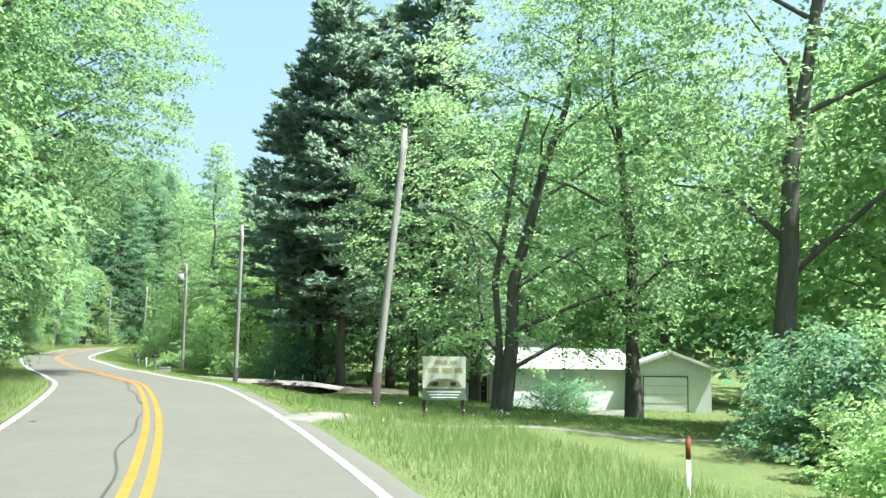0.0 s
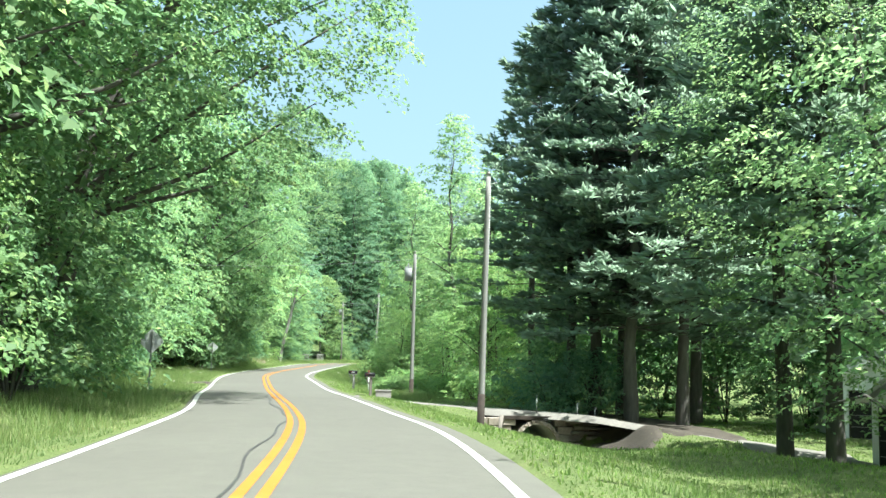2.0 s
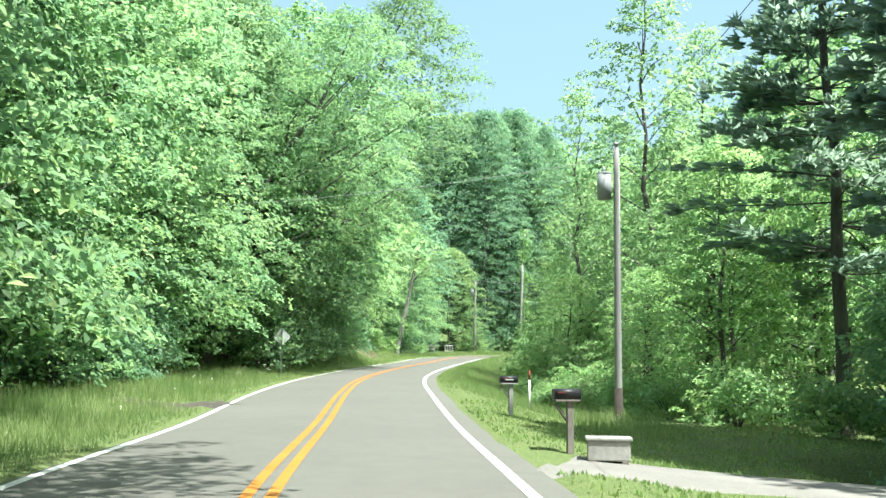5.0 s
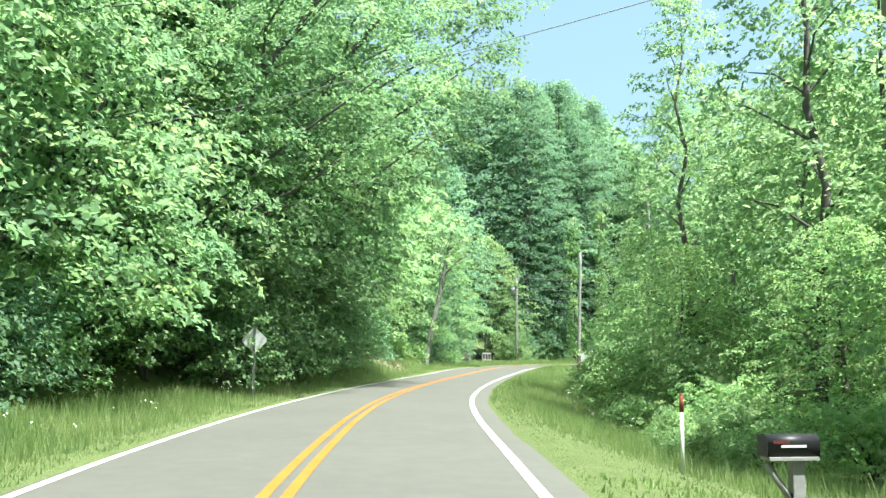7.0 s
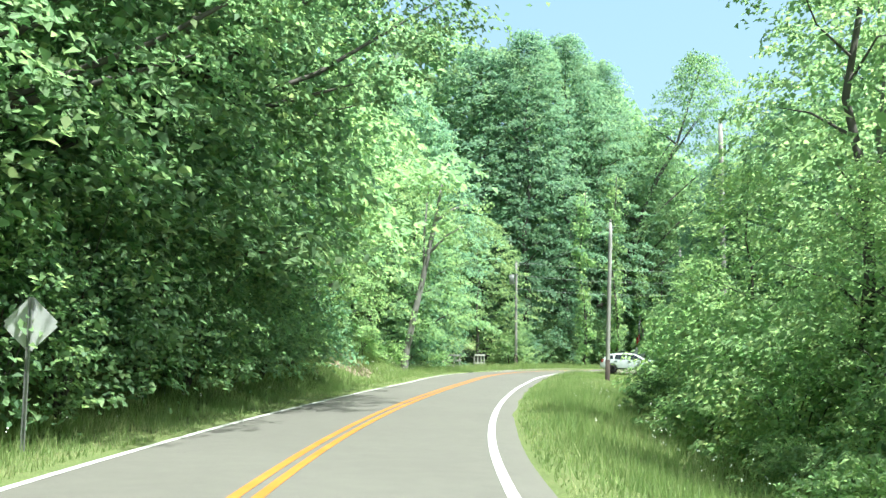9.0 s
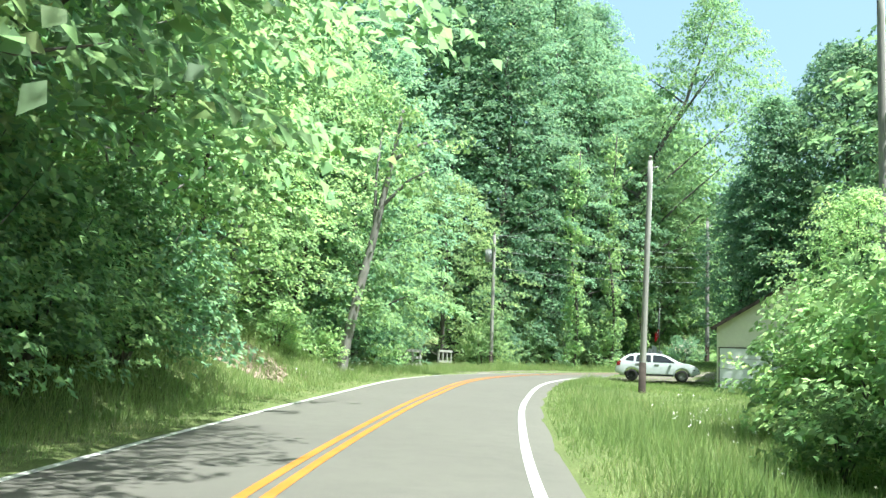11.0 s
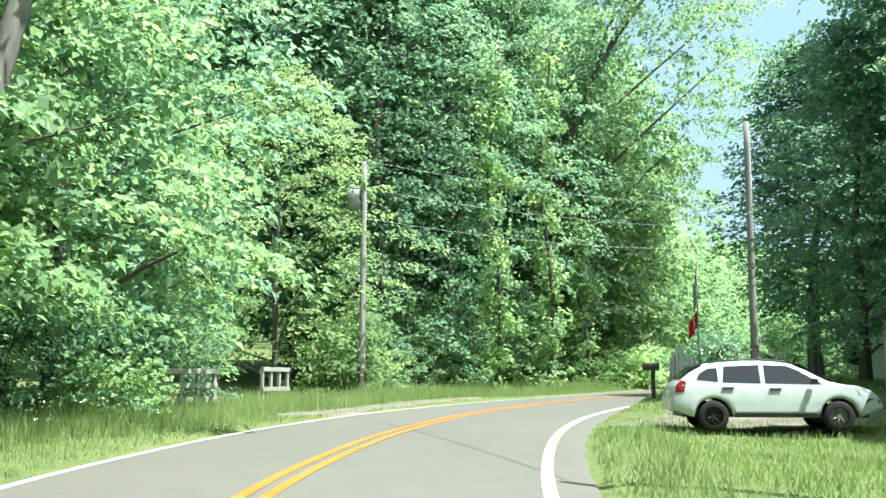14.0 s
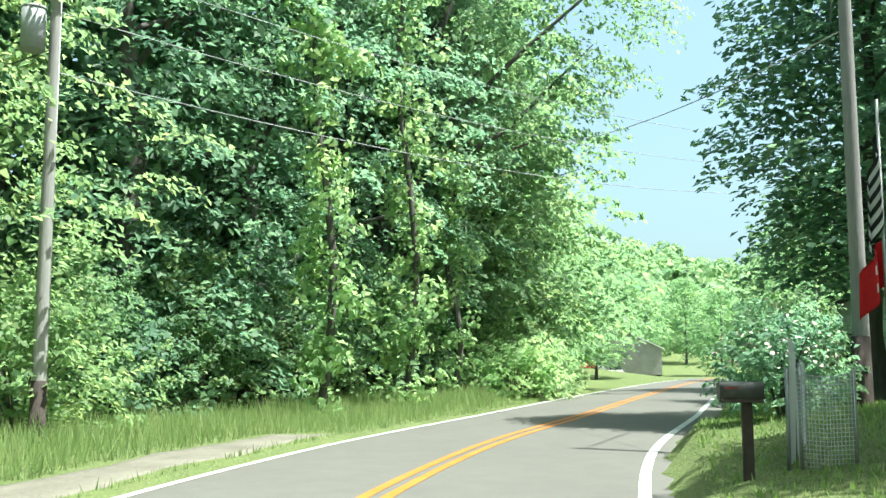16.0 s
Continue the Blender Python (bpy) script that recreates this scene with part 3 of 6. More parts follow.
def broadleaf(seed, height, radius, low, trunk_r, leaf, bark, n_limbs=12, boughs=360, per=52, leaf_size=0.22, lean=(0, 0), spray=0.85, twin=False, skirt=False, core=650, sparse=0.0):
    """Trunk mesh and crown mesh of a deciduous tree: layered boughs round a leafy inside."""
    rng = np.random.default_rng(seed)
    place = crown_shape(rng, low, height, radius, lean, skirt)
    tubes = []
    line = [np.array([0, 0, -0.3])]
    for k in range(1, 9):
        f = k / 8
        sway = min(1, f * .95 * 1.3)
        line.append(np.array([lean[0] * sway * f, lean[1] * sway * f, height * .95 * f]) + np.array([*rng.normal(0, 0.02 * height * f * (1 - f) * 2, 2), 0]))
    tr = [trunk_r * (1.35 if k == 0 else (1 - k / 8.6)) for k in range(9)]
    tubes.append(tube(line, tr, 9))
    if twin:
        off = np.array([-0.3, 0.2, 0])
        line2 = [p + off * (0.5 + 0.55 * k) for k, p in enumerate(line[:6])]
        tubes.append(tube(line2, [r * 0.55 for r in tr[:6]], 8))
    for k in range(n_limbs):
        rel = (k + rng.uniform(0.1, 0.9)) / n_limbs * .9
        a = k * 2.4 + rng.uniform(-0.5, 0.5)
        tip = place(np.array([rel]), np.array([a]), np.array([rng.uniform(.7, .95)]))[0]
        z0 = max(low * .8, tip[2] - np.hypot(*(tip[:2])) * rng.uniform(.35, .7))
        f = min(z0 / (height * .95) * 8, 7.9)
        base = line[int(f)] + (line[int(f) + 1] - line[int(f)]) * (f - int(f))
        mid = (base + tip) / 2 + rng.normal(0, .25, 3) + np.array([0, 0, .3])
        r0 = trunk_r * 0.36 * (1 - rel * 0.6)
        tubes.append(tube([base, base * .55 + mid * .45, mid, tip * .5 + mid * .5, tip], [r0, r0 * .8, r0 * .6, r0 * .4, r0 * .15], 5))
    k = np.arange(boughs)
    f = (k + rng.uniform(0, 1, boughs)) / boughs
    f = f ** .9 if not skirt else f ** 1.25
    a = k * 2.39996 + rng.uniform(-.4, .4, boughs)
    q = np.where(rng.random(boughs) < .7, rng.uniform(.82, 1.05, boughs), rng.uniform(.4, .82, boughs))
    keep = rng.random(boughs) > sparse * (.3 + .7 * f)
    f, a, q = f[keep], a[keep], q[keep]
    tips = place(f, a, q)
    outs = np.stack([np.cos(a), np.sin(a), 0 * a], 1)
    v = [sprays(rng, tips, outs, spray * rng.uniform(.6, 1.35, len(tips)), -.15 + .5 * f, per, leaf_size, leaf_size * 0.62)]
    if core:
        m = int(core * 1.6)
        fi, ai = rng.uniform(.02, .88, m), rng.uniform(0, 6.3, m)
        v.append(leaves(rng, place(fi, ai, np.sqrt(rng.uniform(.02, .45, m))), rng.normal(0, 1, (m, 3)) + np.array([0, 0, .5]), leaf_size * 1.5, leaf_size))
    return tubes_mesh("trunk", tubes, M[bark]), quads_mesh("crown", np.concatenate(v), M[leaf])


def shrub(seed, radius, height, leaf, boughs=95, per=34, leaf_size=0.17):
    rng = np.random.default_rng(seed)
    tubes = []
    for k in range(9):
        a, out = rng.uniform(0, 6.3), rng.uniform(0.25, 0.9) * radius
        tip = np.array([math.cos(a) * out, math.sin(a) * out, height * rng.uniform(0.5, 0.9)])
        mid = tip * 0.5 + np.array([0, 0, height * 0.12])
        tubes.append(tube([(0, 0, -.15), mid, tip], [0.03, 0.02, 0.006], 5))
    ph = rng.uniform(0, 6.3, 3)
    k = np.arange(boughs)
    f, a = ((k + .5) / boughs) ** .8, k * 2.39996 + rng.uniform(-.4, .4, boughs)
    q = np.where(rng.random(boughs) < .75, rng.uniform(.8, 1.1, boughs), rng.uniform(.2, .8, boughs))
    r = radius * np.sqrt(np.maximum(0, 1 - (f * .98) ** 2.2)) * (1 + .2 * np.sin(3 * a + ph[0]) + .15 * np.sin(5 * a + ph[1] + 4 * f))
    tips = np.stack([np.cos(a) * r * q, np.sin(a) * r * q, height * (.08 + .88 * f) * (1 + .12 * np.sin(2 * a + ph[2]))], 1)
    outs = np.stack([np.cos(a), np.sin(a), 0 * a], 1)
    v = sprays(rng, tips, outs, radius * rng.uniform(.18, .36, boughs), .1 + .8 * f, per, leaf_size, leaf_size * 0.62)
    return tubes_mesh("stem", tubes, M["bark"]), quads_mesh("foliage", v, M[leaf])


def pine(seed, height, radius, low, trunk_r):
    """A white pine: bare stem below, tiers of level boughs with flat sprays of needles."""
    rng = np.random.default_rng(seed)
    line = [np.array([rng.normal(0, 0.06) * k, rng.normal(0, 0.06) * k, height * k / 8 - (0.3 if k == 0 else 0)]) for k in range(9)]
    tubes = [tube(line, [trunk_r * (1.25 if k == 0 else 1 - k / 8.4) for k in range(9)], 9)]
    cs, ds = [], []
    z = low
    while z < height * 0.985:
        f = (z - low) / (height - low)
        reach = radius * (1 - f) ** 0.75 * (0.55 + 0.45 * min(1, f * 5 + 0.25)) + 0.35
        i = min(int(z / height * 8), 7)
        base = line[i] + (line[i + 1] - line[i]) * (z / height * 8 - i)
        for k in range(6):
            if rng.random() < 0.12:
                continue
            a = rng.uniform(0, 6.3)
            L = reach * rng.uniform(0.6, 1.15)
            d = np.array([math.cos(a), math.sin(a), rng.uniform(-0.12, 0.12) + 0.35 * f])
            path = limb_path(rng, base, unit(d), L, 0.02, 4)
            tubes.append(tube(path, [0.032, 0.025, 0.018, 0.012, 0.005], 4))
            m = int(5 + L * 6.5)
            t = rng.uniform(0.28, 1.0, m)
            pts = np.array(path)
            ip = np.minimum((t * 4).astype(int), 3)
            c = pts[ip] + (pts[ip + 1] - pts[ip]) * (t * 4 - ip)[:, None]
            side = unit(np.cross(d, [0, 0, 1.0])) * (rng.uniform(-1, 1, m) * L * 0.34 * (1.2 - t))[:, None]
            cs.append(c + side + rng.normal(0, 0.07, (m, 3)))
            ds.append(np.repeat([unit(d)], m, axis=0) + side * 0.8)
        z += rng.uniform(0.5, 0.85) * (1 - 0.35 * f)
    c, d = np.concatenate(cs), np.concatenate(ds)
    per = 6
    c, d = np.repeat(c, per, axis=0), np.repeat(d, per, axis=0)
    n = len(c)
    u = unit(d + rng.normal(0, 0.62, (n, 3)) * np.array([1, 1, 0.3]) + np.array([0, 0, 0.15]))
    w = unit(np.cross(u, rng.normal(0, 1, (n, 3)) + np.array([0, 0, .5])))
    l, b = rng.uniform(0.3, 0.55, (n, 1)), rng.uniform(0.04, 0.08, (n, 1))
    v = np.stack([c, c + u * l * 0.5 + w * b, c + u * l, c + u * l * 0.5 - w * b], 1)
    return tubes_mesh("trunk", tubes, M["bark"]), quads_mesh("crown", v, M["needle"])


def vine(x, y, z0, z1, r):
    """A column of climbing leaves on a dark stem."""
    rng = np.random.default_rng(int(x * 100))
    g = gz(x, y)
    ob = empty("climbing_vine", Matrix.Translation((x, y, g)), "bright green climbing vine draped down a dark tree", "vine", "climbing vines")
    line = [(.25 * math.sin(k), .2 * math.cos(k * 1.3), z1 * k / 8 - (.2 if k == 0 else 0)) for k in range(9)]
    part("stem", tubes_mesh("stem", [tube(line, [.12 - .01 * k for k in range(9)], 6)], M["bark"]), None, ob)
    n = int((z1 - z0) * 7)
    z = rng.uniform(z0, z1, n)
    wob = r * (.55 + .45 * np.sin(z * 1.7 + x) ** 2)
    sp = np.stack([rng.normal(0, .5, n) * wob, rng.normal(0, .5, n) * wob, z], 1)
    v = clumped(rng, sp, rng.uniform(.35, .65, n), 26, .23, .15, .8, .5)
    part("foliage", quads_mesh("foliage", v, M["leaf_bright"]), None, ob)


KINDS = {}


def kind_of(key, name, meshes, label, category, group, parts=("trunk", "crown")):
    KINDS[key] = (name, meshes, label, category, group, parts)


def plant(key, x, y, scale=1.0, turn=0.0, tilt=(0, 0), dz=0.0, tall=1.0, label=""):
    name, meshes, text, category, group, parts = KINDS[key]
    m = Matrix.Translation((x, y, gz(x, y) + dz)) @ pose(0, 0, 0, tilt[0], tilt[1], 0) @ pose(0, 0, 0, 0, 0, turn) @ Matrix.Diagonal((scale, scale, scale * tall, 1))
    ob = empty(name, m, label or text, category, group)
    for pn, me in zip(parts, meshes):
        part(pn, me, None, ob)
    return ob


kind_of("maple_a", "maple_tree", broadleaf(11, 17, 6.0, 2.0, 0.26, "leaf_maple", "bark", 12, 380, 40, 0.29, skirt=True), "tall leafy maple with a dense green crown", "tree", "roadside trees")
kind_of("maple_b", "maple_tree", broadleaf(12, 15, 5.4, 1.6, 0.22, "leaf_maple", "bark", 12, 360, 40, 0.28, skirt=True), "leafy maple with low drooping boughs", "tree", "roadside trees")
kind_of("maple_n", "maple_tree", broadleaf(14, 16, 5.8, 1.8, 0.24, "leaf_maple", "bark", 12, 420, 50, 0.23, skirt=True), "leafy maple with layered low boughs beside the verge", "tree", "roadside trees")
kind_of("oak_a", "oak_tree", broadleaf(21, 20, 7.0, 3.6, 0.36, "leaf_oak", "bark", 14, 420, 42, 0.29, spray=.95), "big old oak with spreading limbs", "tree", "roadside trees")
kind_of("bright_a", "young_tree", broadleaf(31, 11, 3.6, 0.9, 0.13, "leaf_bright", "bark", 12, 230, 52, 0.165, spray=.7, core=220), "young tree with bright spring-green leaves", "tree", "young trees")
kind_of("bright_b", "young_tree", broadleaf(32, 14, 4.4, 1.4, 0.17, "leaf_bright", "bark_grey", 12, 280, 52, 0.175, spray=.75, core=260), "slender tree with bright yellow-green leaves", "tree", "young trees")
kind_of("overhang", "oak_tree", broadleaf(24, 18, 4.6, 5.6, 0.34, "leaf_oak", "bark", 12, 290, 78, 0.175, lean=(6.6, 0), sparse=.12, core=300), "tall oak with boughs reaching over the road", "tree", "roadside trees")
# Same oak as above; darker leaves paint in the shade on its crown.
kind_of("overhang_shaded", "oak_tree", broadleaf(24, 18, 4.6, 5.6, 0.34, "leaf_dark", "bark", 12, 290, 78, 0.175, lean=(6.6, 0), sparse=.12, core=300), "oak with boughs over the road, its crown's shade put into darker leaf colour", "tree", "roadside trees")
kind_of("airy", "yard_tree", broadleaf(35, 17, 5.6, 1.7, 0.25, "leaf_pale", "bark", 14, 400, 62, 0.155, lean=(2.4, 0), twin=True, core=300, sparse=.12), "light green yard tree with open branches", "tree", "yard trees")
kind_of("airy_b", "yard_tree", broadleaf(36, 18, 5.2, 4.6, 0.3, "leaf_pale", "bark", 12, 380, 58, 0.16, lean=(1.2, 0), core=300, sparse=.1), "tall dark-trunked yard tree with light green leaves", "tree", "yard trees")
kind_of("poplar", "poplar_tree", broadleaf(41, 20, 2.8, 3.4, 0.2, "leaf_pale", "bark", 16, 250, 36, 0.22, spray=.7, core=160, sparse=.45), "tall thin poplar with pale airy foliage", "tree", "tall thin trees")
kind_of("dark_a", "dark_tree", broadleaf(51, 25, 4.6, 0.8, 0.3, "leaf_dark", "bark", 14, 560, 58, 0.205, spray=.85), "tall dark tree hung with vines down to the ground", "tree", "dark trees")
kind_of("dark_b", "dark_tree", broadleaf(52, 22, 5.4, 1.8, 0.32, "leaf_dark", "bark", 14, 460, 36, 0.3, spray=.95), "tall dark spreading shade tree", "tree", "dark trees")
kind_of("pine_a", "pine_tree", pine(61, 25, 5.4, 3.8, 0.27), "tall white pine with level tiers of blue-green boughs", "tree", "white pines")
kind_of("pine_b", "pine_tree", pine(62, 22, 4.7, 4.8, 0.24), "white pine with a bare lower trunk", "tree", "white pines")
kind_of("shrub_a", "shrub", shrub(71, 1.9, 2.4, "leaf_maple"), "dense green shrub growing beside the road", "shrub", "roadside shrubs", ("stem", "foliage"))
kind_of("shrub_b", "shrub", shrub(72, 1.6, 1.8, "leaf_bright"), "bright green leafy shrub on the verge", "shrub", "roadside shrubs", ("stem", "foliage"))
kind_of("shrub_c", "shrub", shrub(73, 2.3, 3.6, "leaf_bright", 120, 36, 0.2), "tall bright green sumac thicket", "shrub", "roadside shrubs", ("stem", "foliage"))
kind_of("shrub_d", "shrub", shrub(74, 2.0, 2.9, "leaf_dark", 105, 46, 0.15), "dark shrub in the shade of trees", "shrub", "roadside shrubs", ("stem", "foliage"))
kind_of("small_dark", "dark_tree", broadleaf(54, 15, 2.1, 3.0, 0.2, "leaf_dark", "bark", 14, 360, 46, 0.2, spray=.8, core=300), "dark leafy shade tree beside the lawn", "tree", "dark trees")
kind_of("shrub_e", "shrub", shrub(75, 2.2, 5.0, "leaf_maple", 150, 36, 0.19), "tall leafy edge growth below the trees", "shrub", "roadside shrubs", ("stem", "foliage"))
kind_of("shrub_g", "shrub", shrub(76, 2.0, 4.4, "leaf_oak", 130, 36, 0.19), "tall shaded undergrowth below the trees", "shrub", "roadside shrubs", ("stem", "foliage"))
kind_of("maple_l", "maple_tree", broadleaf(13, 17, 6.2, 2.0, 0.26, "leaf_maple", "bark", 10, 240, 24, 0.48, spray=1.15, core=300), "leafy maple on the wooded slope behind", "tree", "trees in the wood")
kind_of("oak_l", "oak_tree", broadleaf(22, 19, 6.8, 2.6, 0.33, "leaf_oak", "bark", 10, 260, 24, 0.5, spray=1.2, core=300), "broad oak on the wooded slope behind", "tree", "trees in the wood")
kind_of("bright_l", "young_tree", broadleaf(33, 14, 4.8, 1.4, 0.17, "leaf_bright", "bark", 10, 220, 24, 0.4, spray=1.0, core=200), "light green tree at the back of the yard", "tree", "trees in the wood")
rnd = random.Random(5)
# trees on the bank left of the road, with crowns over it
# dark_b at y 150.5: darker leaf colour stands in for a maple's shade
for key, x, y, sc in (("oak_a", -8.6, 15, .9), ("maple_n", -6.8, 30.5, 1.0), ("oak_a", -7.4, 41, .95), ("oak_a", -7.6, 52, 1.05),
                      ("maple_a", -9.6, 64, 1.0), ("maple_b", -11.5, 72, 1.05), ("oak_a", -12.6, 82, 1.0), ("maple_n", -11.0, 89.5, 1.15), ("maple_n", -10.6, 97, 1.1),
                      ("maple_n", -9.0, 103, 1.2), ("maple_b", -7.6, 110, 1.1), ("maple_b", -9.8, 106.5, 1.1), ("maple_a", -7.6, 117, 1.35), ("dark_b", -9.5, 114, .9),
                      ("bright_b", -6.0, 124, 1.0), ("bright_a", -5.4, 131, 1.0), ("bright_b", -5.6, 137, 1.05), ("maple_n", -3.8, 144, 1.0), ("bright_b", -6.0, 146, 1.2),
                      ("maple_l", -9.0, 131, 1.2), ("maple_l", -10, 141, 1.25), ("dark_b", -1.8, 150.5, .85), ("bright_b", -2.4, 156, 1.0), ("maple_b", -5.5, 158, 1.2), ("bright_a", 3.1, 163.0, 1.1), ("bright_b", -.6, 155.8, .65)):
    plant(key, x, y, sc, rnd.uniform(0, 360))
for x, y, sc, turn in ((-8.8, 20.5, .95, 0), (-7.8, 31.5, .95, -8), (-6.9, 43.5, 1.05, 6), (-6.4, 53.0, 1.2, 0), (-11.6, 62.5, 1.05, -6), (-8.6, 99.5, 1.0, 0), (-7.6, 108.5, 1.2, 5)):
    plant("overhang_shaded" if y < 25 else "overhang", x, y, sc, turn)
plant("maple_n", -11.0, 76.5, 1.0, 250)
plant("maple_n", -7.0, 22.5, 1.0, 60)
plant("small_dark", 22.6, 161.0, 1.25, 80, tall=.68)
plant("small_dark", 18.8, 148.2, 0.9, 140)
plant("overhang", 16.6, 181.2, 1.3, -15, tall=1.3, label="tall tree leaning out over the bend of the road")
# second row on the hillside
for k in range(34):
    y = 2 + k * 4.6 + rnd.uniform(-1.5, 1.5)
    x = -rnd.uniform(15, 24) if y < 150 else rnd.uniform(-16, -6)
    plant(rnd.choice(["maple_l", "oak_l"]), x, y, rnd.uniform(.95, 1.25), rnd.uniform(0, 360))
# dark trees past the bend
for key, x, y, sc in (("dark_a", 7.5, 171, 1.2), ("dark_a", 11.5, 176, 1.25), ("dark_b", 3.5, 173, 1.3), ("dark_a", 15.5, 181, 1.2), ("maple_a", 19, 187, 1.5),
                      ("oak_l", 12, 191, 1.75), ("maple_a", 21.5, 193, 1.5), ("maple_b", 27.0, 200, 1.0), ("oak_l", -2, 179, 1.7), ("maple_l", 5, 188, 1.9), ("maple_l", 18, 198, 1.8), ("maple_a", 25.2, 192.5, 1.3), ("bright_b", 22.2, 185.4, 1.15), ("maple_l", 31, 203, .85),
                      ("bright_b", 32, 208, .7), ("maple_l", 38, 220, .7), ("maple_l", 21, 203, 1.2), ("maple_l", 30, 214, 1.2)):
    plant(key, x, y, sc, rnd.uniform(0, 360))
# right of the road: yard trees, pines, the wet hollow, the thicket
plant("airy", 14.3, 32.9, 1.1, 10, (0, 5), label="leaning twin-trunked tree with light airy leaves")
plant("airy_b", 18.8, 24.0, 1.25, 20, (0, 5), label="dark-trunked tree leaning over the yard")
plant("airy_b", 20.5, 34.5, 1.0, 200)
for key, x, y, sc in (("airy", 16.6, 41.0, .8), ("bright_l", 27, 27, 1.0), ("bright_l", 31, 31, 1.0), ("bright_l", 36, 42, 1.1), ("maple_l", 33, 52, 1.1),
                      ("maple_l", 41, 46, 1.2), ("bright_l", 39, 33, 1.2), ("maple_l", 29, 62, 1.1), ("maple_l", 36, 64, 1.2), ("maple_l", 29, 20, 1.2)):
    plant(key, x, y, sc, rnd.uniform(0, 360))
for key, x, y, sc in (("pine_b", 15.6, 46.3, 1.0), ("pine_b", 16.2, 44.7, 1.05), ("pine_a", 15.9, 61.2, 1.05), ("pine_a", 15.0, 63.8, 1.05), ("pine_b", 14.6, 66.5, 1.0),
                      ("pine_b", 18.2, 61.5, 1.1), ("pine_a", 20.5, 66, 1.05), ("pine_b", 17.8, 69, 1.1), ("pine_b", 15.4, 79.0, 1.05)):
    plant(key, x, y, sc, rnd.uniform(0, 360))
for key, x, y, sc in (("poplar", 12.4, 94.7, 1.05), ("poplar", 16, 98, .95), ("poplar", 10.4, 104, .85), ("poplar", 18.5, 90, 1.0), ("bright_a", 13.3, 85, .95), ("bright_a", 15.5, 91.5, 1.0), ("bright_b", 19, 84, 1.0),
                      ("bright_a", 11.4, 90, .55), ("bright_b", 14.2, 101, .95), ("bright_b", 13.5, 110, 1.0), ("poplar", 17, 108, .9), ("maple_l", 22, 96, 1.1), ("maple_l", 24, 108, 1.1), ("maple_l", 21, 118, 1.0),
                      ("bright_a", 10.2, 112, .7), ("bright_a", 9.4, 100, .55), ("maple_l", 30, 90, 1.2), ("maple_l", 30, 120, 1.2), ("maple_l", 27, 80, 1.1)):
    plant(key, x, y, sc, rnd.uniform(0, 360))
# round the house past the car
for key, x, y, sc in (("dark_b", 22.5, 148.3, .75), ("dark_b", 17.6, 149.6, .42), ("oak_a", 25.2, 147.2, .85), ("dark_b", 33.5, 168.5, .75), ("dark_b", 27, 159, .9), ("dark_b", 46, 178, 1.4), ("maple_l", 25, 136, 1.1), ("maple_l", 33, 146, 1.2),
                      ("oak_l", 35, 158, 1.0), ("oak_l", 41, 172, 1.0), ("maple_l", 46, 226, .7), ("maple_l", 52, 240, .65), ("maple_l", 60, 253, .7), ("maple_l", 66, 284, .8), ("maple_l", 80, 290, .85), ("maple_l", 92, 296, .85), ("maple_l", 104, 300, .9), ("maple_l", 86, 262, .7), ("maple_l", 62, 212, 1.0), ("maple_l", 72, 225, .9), ("maple_l", 52, 232, .6), ("maple_l", 92, 248, .9), ("maple_l", 52, 250, .7)):
    plant(key, x, y, sc, rnd.uniform(0, 360))

